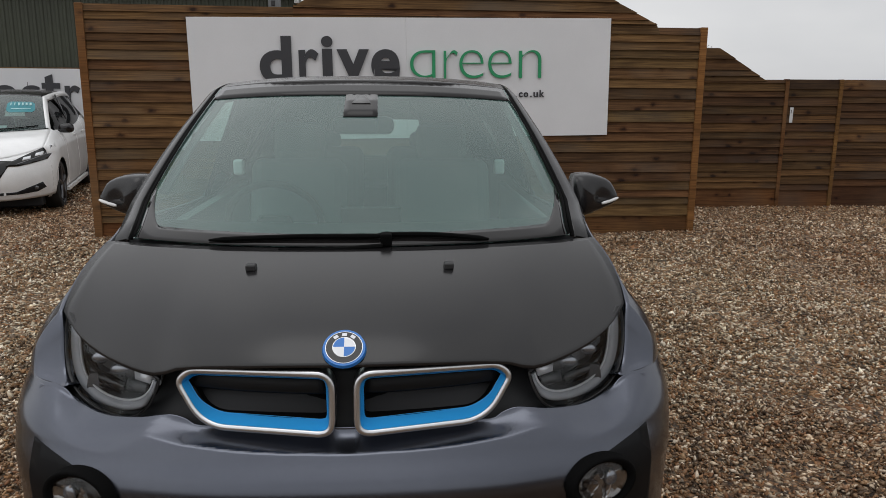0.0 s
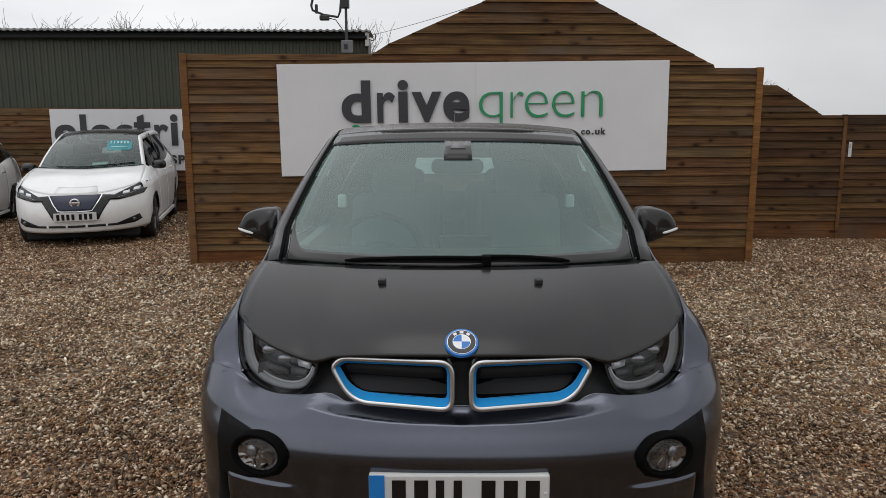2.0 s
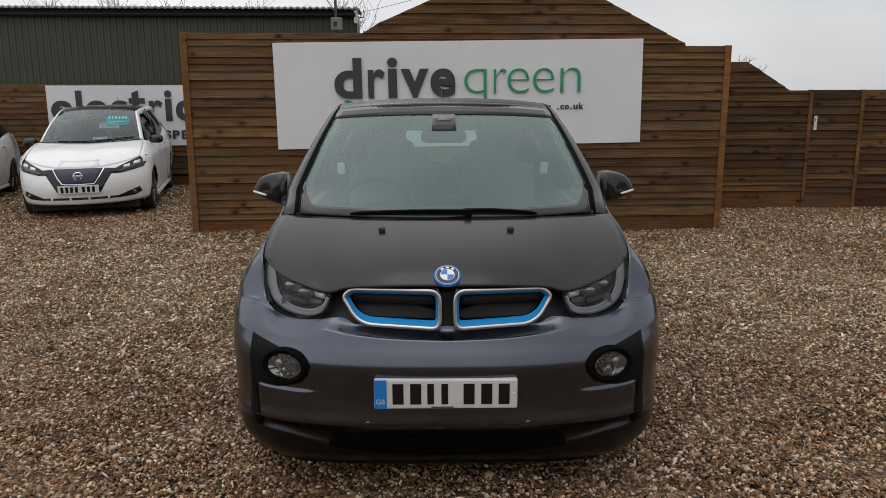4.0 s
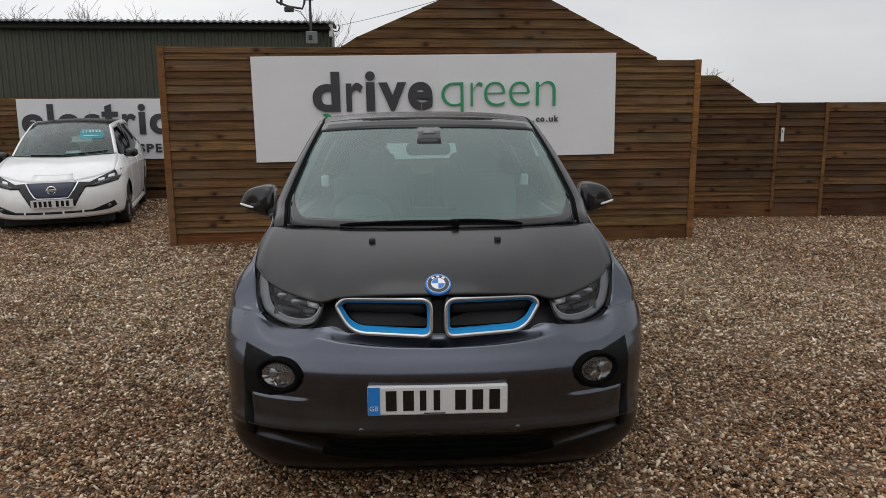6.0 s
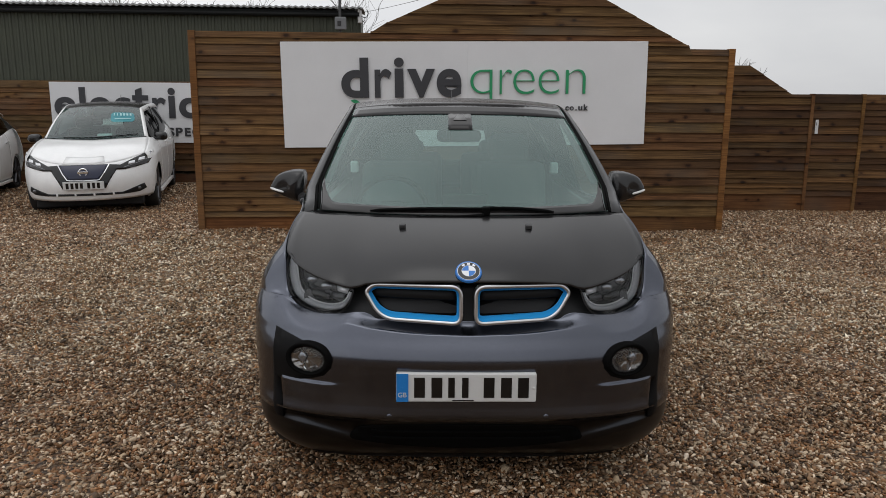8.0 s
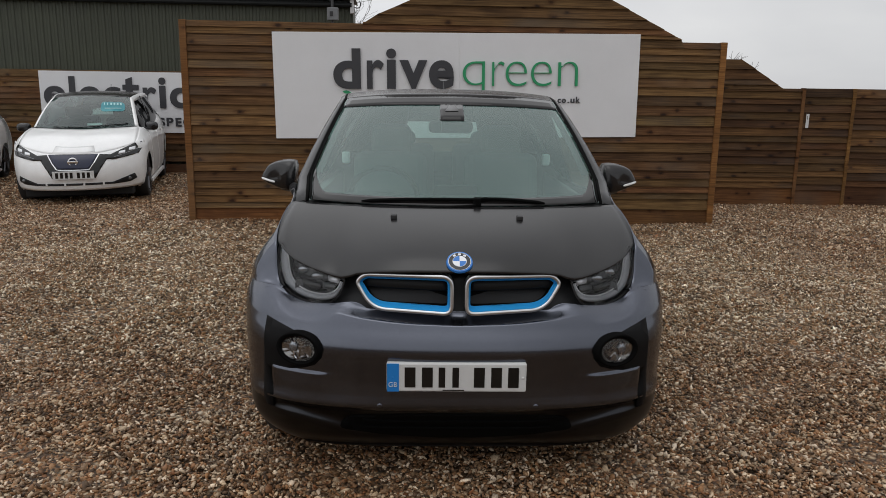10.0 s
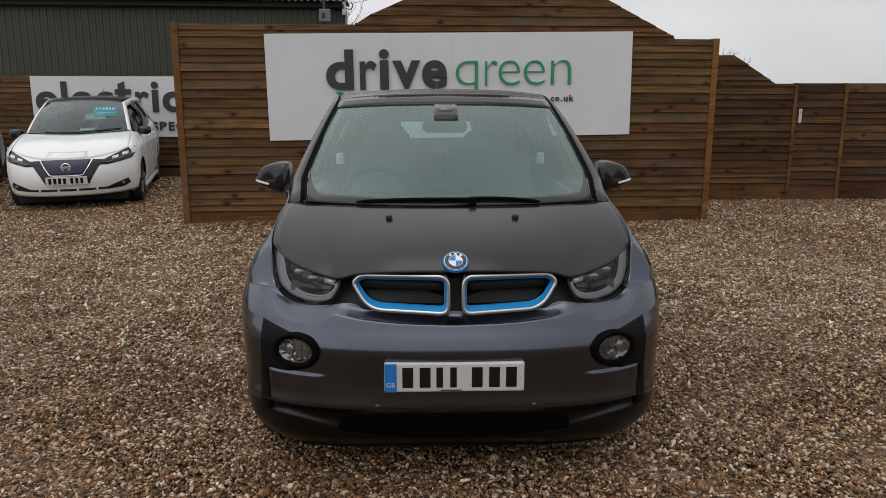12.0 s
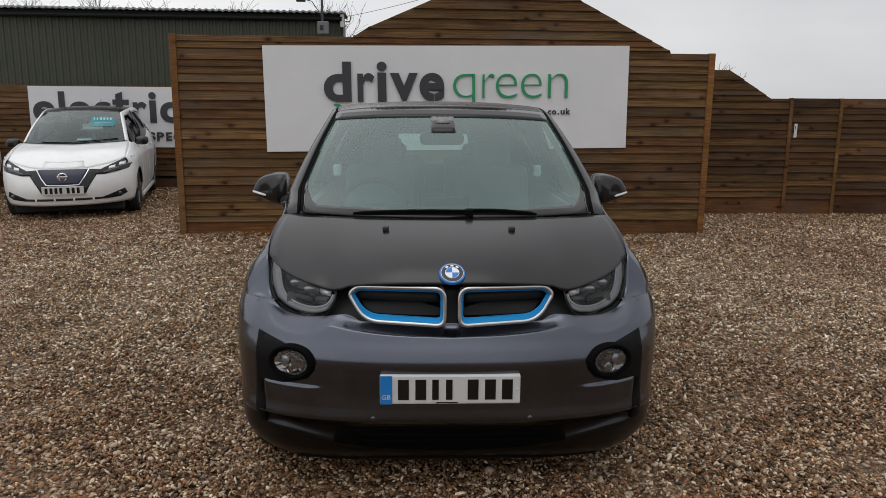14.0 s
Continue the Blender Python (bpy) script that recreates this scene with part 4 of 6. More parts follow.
def eased(path, times=2):
    """An open line with its corners cut."""
    for _ in range(times):
        path = [path[0]] + [q for a, b in zip(path, path[1:]) for q in ((a[0] * 0.75 + b[0] * 0.25, a[1] * 0.75 + b[1] * 0.25), (a[0] * 0.25 + b[0] * 0.75, a[1] * 0.25 + b[1] * 0.75))] + [path[-1]]
    return path


for s in (-1, 1):
    outline = chaikin(LAMP, 1)
    flip = (lambda q: q) if s > 0 else mirrored
    lamp = cpart("headlight", patch(flip(outline), lambda x, z: lamp_y(x, z) + 0.055, 0.0, 0.03), GLOSS_BLACK, label="headlight with a grey U-shaped light guide")
    inner, outer = eased(GUIDE_IN), eased(GUIDE_OUT)
    part("light_guide", shell([[(s * (a[0] + (b[0] - a[0]) * q), lamp_y(a[0] + (b[0] - a[0]) * q, a[1] + (b[1] - a[1]) * q) + 0.022 - 0.014 * math.sin(math.pi * q) ** 0.6, a[1] + (b[1] - a[1]) * q) for q in (0, 0.12, 0.3, 0.5, 0.7, 0.88, 1)] for a, b in zip(inner, outer)], 0.006), LIGHT_GUIDE, lamp, "pale grey light guide")
    part("guide_line", tube([(s * x, lamp_y(x, z) + 0.016, z) for x, z in inner], 0.0028, 6), GUIDE_LINE, lamp)
    part("reflector", patch(flip([(0.505, 0.858), (0.51, 0.822), (0.60, 0.838), (0.655, 0.862), (0.655, 0.896), (0.61, 0.882)]), lambda x, z: lamp_y(x, z) + 0.034 + 0.05 * max(0.0, 0.86 - z), 0.0, 0.02), LAMP_INSIDE, lamp)
    for px, pz, pr in ((0.548, 0.842, 0.021), (0.607, 0.858, 0.021)):
        bm = bmesh.new()
        bmesh.ops.create_uvsphere(bm, u_segments=16, v_segments=10, radius=pr, matrix=Matrix.Translation((s * px, lamp_y(px, pz) + 0.034, pz)) @ Matrix.Diagonal((1.35, 0.6, 0.8, 1)))
        part("projector", bm, LAMP_DARK, lamp, smooth=True)
    part("led_block", patch(flip([(0.458, 0.848), (0.464, 0.826), (0.503, 0.833), (0.506, 0.857)]), lambda x, z: lamp_y(x, z) + 0.016, 0.0, 0.02), SHINY, lamp)
    part("led_step", patch(flip([(0.472, 0.820), (0.480, 0.800), (0.53, 0.801), (0.528, 0.824)]), lambda x, z: lamp_y(x, z) + 0.024, 0.0, 0.02), LAMP_INSIDE, lamp)
    part("lamp_bar", patch(flip([(0.535, 0.812), (0.54, 0.792), (0.61, 0.796), (0.650, 0.820), (0.662, 0.848), (0.62, 0.83)]), lambda x, z: lamp_y(x, z) + 0.020, 0.0, 0.02), GLOSS_BLACK, lamp)
    part("lens", patch(flip(outline), lamp_y, 0.0, 0.02), LAMP_GLASS, lamp, "clear lens")
    rim = [(s * x, lamp_y(x, z) + 0.004, z) for x, z in outline]
    part("rim", tube(rim + rim[:1], 0.004, 6, False), BLACK_PLASTIC, lamp)

# kidney grilles
def rounded(corners, seg=7):
    """Closed outline from (x, z, radius) corners, each rounded."""
    out, n = [], len(corners)
    for i, (x, z, r) in enumerate(corners):
        p = Vector((x, z))
        a = p + (Vector(corners[i - 1][:2]) - p).normalized() * r
        b = p + (Vector(corners[(i + 1) % n][:2]) - p).normalized() * r
        for k in range(seg + 1):
            t = k / seg
            q = a * (1 - t) ** 2 + p * 2 * t * (1 - t) + b * t * t
            out.append((q.x, q.y))
    return out


KID = rounded([(0.020, 0.735, 0.042), (0.020, 0.891, 0.050), (0.364, 0.884, 0.026), (0.400, 0.846, 0.024), (0.336, 0.742, 0.060)])


def kid_y(x, z):
    return 1.592 + 0.073 * (abs(x) / 0.394) ** 1.8 + 0.11 * (z - 0.80)


def inset(poly, amount):
    """Move a closed outline (run clockwise from x-z) inwards; amount depends on the inward normal's z."""
    out, n = [], len(poly)
    cx, cz = sum(p[0] for p in poly) / n, sum(p[1] for p in poly) / n
    for i, p in enumerate(poly):
        a, b = poly[i - 1], poly[(i + 1) % n]
        d = Vector((b[0] - a[0], b[1] - a[1])).normalized()
        nn = Vector((d.y, -d.x))
        if nn.dot(Vector((cx - p[0], cz - p[1]))) < 0:
            nn = -nn
        k = amount(nn.y)
        out.append((p[0] + nn.x * k, p[1] + nn.y * k))
    return out


def loops(rings, close=False):
    bm = bmesh.new()
    vr = [[bm.verts.new(p) for p in r] for r in rings]
    n = len(vr[0])
    for a, b in zip(vr, vr[1:]):
        for i in range(n):
            fc = bm.faces.new((a[i], a[(i + 1) % n], b[(i + 1) % n], b[i]))
            fc.smooth = True
    if close:
        bm.faces.new(vr[-1])
    bmesh.ops.recalc_face_normals(bm, faces=bm.faces[:])
    return bm


for s in (-1, 1):
    o0 = KID
    o1 = inset(o0, lambda nz: 0.003)
    o2 = inset(o0, lambda nz: 0.0138)
    o3 = inset(o0, lambda nz: 0.0155)
    hole = inset(o0, lambda nz: 0.021 + 0.004 * max(0.0, nz) + 0.005 * max(0.0, -nz))

    def at(poly, dy):
        return [(s * x, kid_y(x, z) + dy, z) for x, z in poly]

    def deep(poly, dy):
        return [(s * x, kid_y(x, z) + dy + 0.014 * smooth01((0.81 - z) / 0.04), z) for x, z in poly]

    kidney = cpart("grille", loops([at(o0, 0.045), at(o0, 0.006), at(o1, 0.0), at(o2, 0.001), at(o3, 0.006)]), SILVER, label="silver grille surround with a blue inner edge")
    part("blue_edge", loops([at(o3, 0.005), deep(hole, 0.028), deep(inset(hole, lambda nz: 0.002), 0.030)]), KIDNEY_BLUE, kidney, "bright blue inner edge")
    part("grille_back", patch((lambda q: q if s > 0 else mirrored(q))(inset(hole, lambda nz: 0.001)), lambda x, z: kid_y(x, z) + 0.085, 0.0, -0.040), DEEP_BLACK, kidney)
    part("grille_flap", shell([[(s * x, kid_y(x, z) + dy, z) for x in [0.040 + 0.334 * k / 12 for k in range(13)]] for z, dy in ((0.870, 0.056), (0.845, 0.049), (0.826, 0.044), (0.822, 0.048))], 0.003), FLAP_BLACK, kidney)

# badge
bn = (bonnet_point(0, 0.22) - bonnet_point(0, 0.10)).normalized()
bp = Vector((0, 1.640, 0.925))
up = bn
nrm = Vector((1, 0, 0)).cross(up)
BM = Matrix((Vector((1, 0, 0)), up, -nrm if nrm.y > 0 else nrm)).transposed().to_4x4()
BM.translation = bp + BM.to_3x3() @ Vector((0, 0, 0.011))


def disc(r, h, z0, seg=40, r2=None):
    bm = bmesh.new()
    bmesh.ops.create_cone(bm, cap_ends=True, segments=seg, radius1=r, radius2=r if r2 is None else r2, depth=h)
    bmesh.ops.translate(bm, vec=(0, 0, z0 + h / 2), verts=bm.verts[:])
    bm.transform(BM)
    return bm


badge = cpart("badge", disc(0.0505, 0.008, -0.004, 40, 0.048), BADGE_BLUE, label="round blue, black and white badge")
part("rim", disc(0.0425, 0.0012, 0.004), SILVER, badge)
part("ring", disc(0.041, 0.0012, 0.0046), GLOSS_BLACK, badge)
part("inner_rim", disc(0.0265, 0.001, 0.0054), SILVER, badge)
for k in range(4):
    bm = bmesh.new()
    pts = [(0, 0)] + [(0.025 * math.cos(math.pi / 2 * (k + q / 8)), 0.025 * math.sin(math.pi / 2 * (k + q / 8))) for q in range(9)]
    fc = bm.faces.new([bm.verts.new((x, y, 0.0062)) for x, y in pts])
    ex = bmesh.ops.extrude_face_region(bm, geom=[fc])
    bmesh.ops.translate(bm, vec=(0, 0, 0.0008), verts=[q for q in ex["geom"] if isinstance(q, bmesh.types.BMVert)])
    bm.transform(BM)
    part("quarter", bm, BADGE_WHITE if k % 2 == 0 else BADGE_BLUE, badge)
for k in (-1, 0, 1):
    a = math.pi / 2 - k * 0.62
    bm = box(-0.0055, 0.0055, -0.004, 0.004, 0.0056, 0.0064)
    bm.transform(BM @ Matrix.Translation((0.0335 * math.cos(a), 0.0335 * math.sin(a), 0)) @ Matrix.Rotation(a - math.pi / 2, 4, "Z"))
    part("mark", bm, BADGE_WHITE, badge)

# fog lamps
POD = [(0.742, 0.699), (0.752, 0.62), (0.758, 0.50), (0.764, 0.42), (0.763, 0.34), (0.745, 0.322), (0.7235, 0.328), (0.721, 0.40), (0.724, 0.463), (0.722, 0.496), (0.66, 0.508), (0.592, 0.522), (0.542, 0.541), (0.514, 0.574), (0.511, 0.606), (0.538, 0.634), (0.597, 0.656), (0.664, 0.677)]
for s in (-1, 1):
    flip = (lambda q: q) if s > 0 else mirrored
    pod = cpart("fog_lamp_panel", patch(flip(POD), nose_y, 0.003, 0.012), POD_BLACK, label="matt black fog lamp panel")
    fx, fz = 0.606, 0.605
    fy = nose_y(fx, fz)
    nx = Vector((s * (nose_y(fx + 0.03, fz) - nose_y(fx - 0.03, fz)) / 0.06, -1, 0.05)).normalized()
    broad = 1.36 / -nx.y
    hx = Vector((0, 0, 1)).cross(nx).normalized()
    R = Matrix((hx, nx.cross(hx), nx)).transposed().to_4x4()
    R.translation = Vector((s * fx, fy - 0.017, fz))

    def ringed(prof, seg=32, sx=1.0):
        return loops([[R @ Vector((r * sx * math.cos(k * math.tau / seg), r * math.sin(k * math.tau / seg), h)) for k in range(seg)] for r, h in prof])

    part("bezel", ringed([(0.066, -0.03), (0.064, 0.000), (0.061, 0.005), (0.055, 0.004), (0.047, -0.008)], 32, broad), DEEP_BLACK, pod)
    facets = []
    for r, h in ((0.048, -0.005), (0.040, -0.0085), (0.030, -0.0105), (0.018, -0.0115), (0.008, -0.012)):
        facets.append([R @ Vector((r * broad * math.cos(q * math.tau / 36), r * math.sin(q * math.tau / 36), h + (0.0012 if (q // 4 + int(r * 100)) % 2 else -0.0004))) for q in range(36)])
    bowl = loops(facets, True)
    for face in bowl.faces:
        face.smooth = False
    lampo = part("fog_lamp", bowl, LAMP_BOWL, pod, "round clear fog lamp")
    bm = bmesh.new()
    bmesh.ops.create_uvsphere(bm, u_segments=16, v_segments=10, radius=0.016, matrix=R @ Matrix.Translation((0.022 * s, 0.006, -0.006)) @ Matrix.Diagonal((1.1, 1.2, 0.5, 1)))
    part("bulb_shield", bm, LAMP_DARK, lampo, smooth=True)
    bm = tube([(0.018 * math.cos(q) * s + 0.002 * s, 0.040 * math.sin(q), -0.004) for q in [-1.35 + 2.7 * k / 10 for k in range(11)]], 0.0026, 6)
    bm.transform(R)
    part("divider", bm, CHROME, lampo)
    bm = ringed([(0.048, -0.004), (0.040, 0.003), (0.025, 0.008), (0.001, 0.010)], 32, broad)
    bm.normal_update()
    if sum(face.normal.dot(nx) for face in bm.faces) < 0:
        bmesh.ops.reverse_faces(bm, faces=bm.faces[:])
    part("lens", bm, LAMP_GLASS, lampo)

# number plate: its characters are plain bars
py = 1.518
plate = cpart("number_plate", box(-0.268, 0.252, py, py + 0.026, 0.464, 0.576, 0.006), PLATE_WHITE, label="white number plate with a blue end band")
part("blue_band", box(-0.2665, -0.222, py - 0.0015, py + 0.001, 0.4655, 0.5745), PLATE_BLUE, plate)
for x in (-0.181, -0.117, -0.063, -0.012, 0.076, 0.140, 0.203):
    w = 0.020 if x not in (-0.063, -0.012) else 0.012
    part("character_bar", box(x - w, x + w, py - 0.0015, py + 0.001, 0.482, 0.560), GLOSS_BLACK, plate)
gb = lettering("GB", 0.026, 0.0006)
gb.materials.append(PLATE_WHITE)
part("letter", gb, PLATE_WHITE, plate, m=pose(-0.262, py - 0.002, 0.484))
part("maker_bar", box(-0.06, 0.02, py - 0.0012, py + 0.001, 0.469, 0.473), GLOSS_BLACK, plate)
for x in (-0.245, 0.240):
    bm = bmesh.new()
    bmesh.ops.create_uvsphere(bm, u_segments=10, v_segments=6, radius=0.006, matrix=Matrix.Translation((x, py, 0.52)) @ Matrix.Diagonal((1, 0.4, 1, 1)))
    part("screw_cap", bm, PLATE_WHITE if x > 0 else PLATE_BLUE, plate, smooth=True)
cpart("plate_holder", box(-0.255, 0.24, py + 0.010, py + 0.045, 0.472, 0.568, 0.004), BLACK_PLASTIC)

# lower grille, lip and sensors
LOW_R = [(0.0, 0.342), (0.16, 0.340), (0.30, 0.333), (0.39, 0.320), (0.435, 0.301), (0.460, 0.270), (0.45, 0.252), (0.39, 0.236), (0.27, 0.214), (0.0, 0.194)]
LOW = chaikin([(-x, z) for x, z in LOW_R[8:0:-1]] + [(x, z) for x, z in LOW_R], 1)
low = cpart("lower_grille", patch(LOW, lambda x, z: nose_y(x, z) + pressed(x, z), 0.003, 0.02), DEEP_BLACK, label="black lower air intake")
for z in (0.262, 0.300):
    part("slat", tube([(x, nose_y(x, z) + pressed(x, z) - 0.008, z) for x in [-0.37 + 0.74 * k / 24 for k in range(25)]], 0.005, 6), DEEP_BLACK, low)
cpart("front_lip", shell(nose_grid(lambda a: 0.116 + 0.085 * smooth01((abs(math.sin(a)) - 0.62) / 0.26), lambda a: 0.155 + 0.085 * smooth01((abs(math.sin(a)) - 0.62) / 0.26), 3, 0.02, 0.80), 0.006), BLACK_PLASTIC)
for s in (-1, 1):
    for x, z in ((0.296, 0.391),):
        bm = bmesh.new()
        bmesh.ops.create_uvsphere(bm, u_segments=12, v_segments=8, radius=0.011, matrix=Matrix.Translation((s * x, nose_y(x, z), z)) @ Matrix.Diagonal((1, 0.35, 1, 1)))
        cpart("parking_sensor", bm, PAINT_GREY, smooth=True)
    # bonnet washer jets
    jp = bonnet_point(s * 0.36, 0.80)
    bm = box(jp.x - 0.013, jp.x + 0.013, jp.y - 0.014, jp.y + 0.016, jp.z - 0.004, jp.z + 0.014, 0.004)
    cpart("washer_jet", bm, BLACK_PLASTIC)

# door mirrors
MIRROR = [(0.812, 1.186), (0.855, 1.196), (0.920, 1.188), (0.970, 1.168), (0.992, 1.138), (1.014, 1.098), (1.002, 1.078), (0.925, 1.046), (0.868, 1.029), (0.842, 1.034), (0.822, 1.10)]
for s in (-1, 1):
    rings = []
    shape = chaikin(MIRROR, 1)
    mx, mz = 0.905, 1.105
    for scale, dy in ((0.93, 0.042), (1.0, 0.036), (1.0, -0.01), (0.985, -0.030), (0.945, -0.046), (0.86, -0.058), (0.55, -0.068), (0.15, -0.071)):
        rings.append([(s * (mx + (x - mx) * scale), 2.935 + dy + 0.16 * (x - mx), mz + (z - mz) * scale) for x, z in shape])
    mirror = cpart("door_mirror", loops(rings, True), PAINT_BLACK, label="black door mirror with a silver indicator strip")
    part("indicator", tube([(s * (0.930 + 0.074 * k / 8), 2.866 + 0.036 * (k / 8) ** 1.8, 1.080 + 0.017 * k / 8) for k in range(9)], [0.004] + [0.0062] * 7 + [0.004], 8), plain("indicator_strip", (0.75, 0.75, 0.74), 0.2) if s < 0 else bpy.data.materials["indicator_strip"], mirror, "silver indicator strip")
    part("mirror_arm", tube([(s * 0.80, 2.80, 1.045), (s * 0.84, 2.90, 1.05), (s * 0.90, 2.93, 1.06)], [0.035, 0.028, 0.03], 10), BLACK_PLASTIC, mirror)
    bm = box(s * 0.83 if s > 0 else s * 0.985, s * 0.985 if s > 0 else s * 0.83, 2.980, 2.984, 1.07, 1.15, 0.002)
    part("mirror_glass", bm, CHROME, mirror)

# wipers
def on_screen(x, u, off):
    p = screen_point(x / 0.66, u)
    return p + Vector((0, -0.47, 0.88)) * off


for blade, hub in ((((-0.405, 0.004), (0.10, 0.030)), (0.10, 0.03)), (((0.06, 0.036), (0.385, 0.002)), (0.09, 0.02))):
    (xa, ua), (xb, ub) = blade
    pts = [on_screen(xa + (xb - xa) * k / 12, ua + (ub - ua) * k / 12 + 0.012 * math.sin(math.pi * k / 12), 0.012) for k in range(13)]
    wiper = cpart("wiper", tube(pts, [0.003] + [0.0075] * 11 + [0.003], 8), DEEP_BLACK)
    part("blade", tube([p - Vector((0, -0.47, 0.88)) * 0.008 for p in pts], 0.003, 6), RUBBER, wiper)
hubp = on_screen(0.09, 0.03, 0.015)
cpart("wiper_hub", box(hubp.x - 0.016, hubp.x + 0.016, hubp.y - 0.030, hubp.y + 0.02, hubp.z - 0.028, hubp.z + 0.008, 0.006), DEEP_BLACK)
cpart("wiper_arm", tube([on_screen(x, u, 0.010) + Vector((0, -0.022, -0.010)) for x, u in ((-0.20, 0.0), (-0.05, 0.0), (0.08, 0.012))], [0.003, 0.006, 0.008], 8), DEEP_BLACK)

# aerial
cpart("aerial", tube([(0.0, 4.70, 1.55), (0.0, 4.74, 1.59), (0.0, 4.79, 1.64)], [0.008, 0.004, 0.003], 8), BLACK_PLASTIC)

# wheels
def wheel(parent, x, y, s, r=0.348, w=0.16, alloy=SILVER):
    def lathe(prof, seg=40):
        return loops([[(x + h * s, y + rr * math.cos(k * math.tau / seg), r + rr * math.sin(k * math.tau / seg)) for k in range(seg)] for rr, h in prof])
    wh = part("wheel", lathe([(0.25, -w), (r - 0.02, -w), (r, -w + 0.02), (r, -0.02), (r - 0.02, 0), (0.25, 0.0)]), RUBBER, parent, m=CAR_O if parent == car else None)
    rim = part("rim", lathe([(0.25, -0.002), (0.24, -0.01), (0.235, -0.05), (0.05, -0.05)]), alloy, wh)
    for k in range(5):
        a = k * math.tau / 5 + 0.3
        c = Vector((0, math.cos(a), math.sin(a)))
        part("spoke", tube([Vector((x - s * 0.02, y, r)) + c * 0.02, Vector((x - s * 0.01, y, r)) + c * 0.13, Vector((x - s * 0.012, y, r)) + c * 0.24], [0.03, 0.022, 0.028], 8), alloy, wh)
    return wh


for s in (-1, 1):
    for y in (AXLE_Y, REAR_AXLE):
        wheel(car, s * 0.835, y, s)

# floor pan and cabin
cpart("floor_pan", box(-0.70, 0.70, 1.80, 5.30, 0.145, 0.42, 0.03), BLACK_PLASTIC)
cpart("bulkhead", box(-0.66, 0.66, 1.78, 2.45, 0.42, 0.84, 0.05), BLACK_PLASTIC)
dash = []
for j in range(9):
    u = j / 8
    dash.append([(x, 2.30 + 0.20 * abs(x) ** 1.8 + 0.50 * u, 1.055 + 0.02 * math.sin(math.pi * u) - 0.10 * u ** 3) for x in [-0.70 + 1.40 * i / 20 for i in range(21)]])
cpart("dashboard", shell(dash, 0.03), CABIN_DARK)
cpart("headliner", shell([[roof_point(0.94 * (2 * i / 16 - 1), 0.03 + 0.92 * j / 12) - Vector((0, 0, 0.035)) for i in range(17)] for j in range(13)], 0.006), CABIN_PALE)
for s in (-1, 1):
    cpart("door_card", box(s * 0.74, s * 0.77, 2.62, 4.4, 0.45, 0.99, 0.01), CABIN_GREY)
    cpart("pillar_trim", shell([[screen_point(s * t, u) + Vector((0, 0.03, -0.03)) for t in (0.95, 1.0)] for u in (0.22, 0.45, 0.7, 0.95)], 0.006), CABIN_PALE)
cpart("dash_face", box(-0.68, 0.68, 2.72, 2.78, 0.55, 0.98, 0.02), CABIN_DARK)
cpart("display", box(-0.08, 0.14, 2.74, 2.755, 0.99, 1.09, 0.006), GLOSS_BLACK)
ring = [(-0.36 + 0.185 * math.cos(k * math.tau / 32), 2.99 - 0.07 * math.sin(k * math.tau / 32), 0.985 + 0.17 * math.sin(k * math.tau / 32)) for k in range(33)]
sw = cpart("steering_wheel", tube(ring, 0.015, 8, False), CABIN_DARK, label="dark steering wheel")
part("hub", box(-0.43, -0.29, 2.965, 3.0, 0.93, 1.02, 0.02), CABIN_DARK, sw)
part("spoke", box(-0.53, -0.19, 2.975, 2.99, 0.965, 0.99, 0.005), SILVER, sw)


def seat(x, y, wide, rise):
    st = cpart("seat", box(x - wide, x + wide, y - 0.25, y + 0.27, 0.42, 0.66, 0.06, 3), CABIN_GREY, label="grey cloth seat")
    bm = box(x - wide, x + wide, -0.07, 0.07, 0, 0.62, 0.06, 3)
    bm.transform(Matrix.Translation((0, y + 0.28, 0.58)) @ Matrix.Rotation(radians(-18), 4, "X"))
    part("backrest", bm, CABIN_GREY, st)
    bm = box(x - 0.13, x + 0.13, -0.05, 0.05, 0.60, 0.60 + rise, 0.05, 3)
    bm.transform(Matrix.Translation((0, y + 0.28, 0.58)) @ Matrix.Rotation(radians(-18), 4, "X"))
    part("headrest", bm, CABIN_GREY, st)


for x in (-0.36, 0.36):
    seat(x, 3.38, 0.24, 0.21)
    seat(x * 0.95, 4.25, 0.27, 0.12)
DULL_WINDOW = mat("sensor_window_grey", (0.18, 0.18, 0.18), 0.5)
rv = cpart("rear_view_mirror", box(-0.118, 0.118, 2.90, 2.93, 1.345, 1.412, 0.028, 4), BLACK_PLASTIC)
hb = [on_screen(x, u, -0.03) for x, u in ((-0.058, 0.735), (0.058, 0.735), (0.062, 0.885), (-0.062, 0.885))]
bm = bmesh.new()
lo = [bm.verts.new(p) for p in hb]
hi = [bm.verts.new(p + Vector((0, 0.04, -0.05))) for p in hb]
bm.faces.new(lo)
bm.faces.new(hi[::-1])
for i in range(4):
    bm.faces.new((lo[i], lo[(i + 1) % 4], hi[(i + 1) % 4], hi[i]))
bmesh.ops.recalc_face_normals(bm, faces=bm.faces[:])
part("sensor_housing", bm, BLACK_PLASTIC, rv)
part("sensor_window", shell([[on_screen(-0.038, 0.80, 0.0065), on_screen(0.038, 0.80, 0.0065)], [on_screen(-0.014, 0.862, 0.0065), on_screen(0.014, 0.862, 0.0065)]], 0.002), DULL_WINDOW, rv)


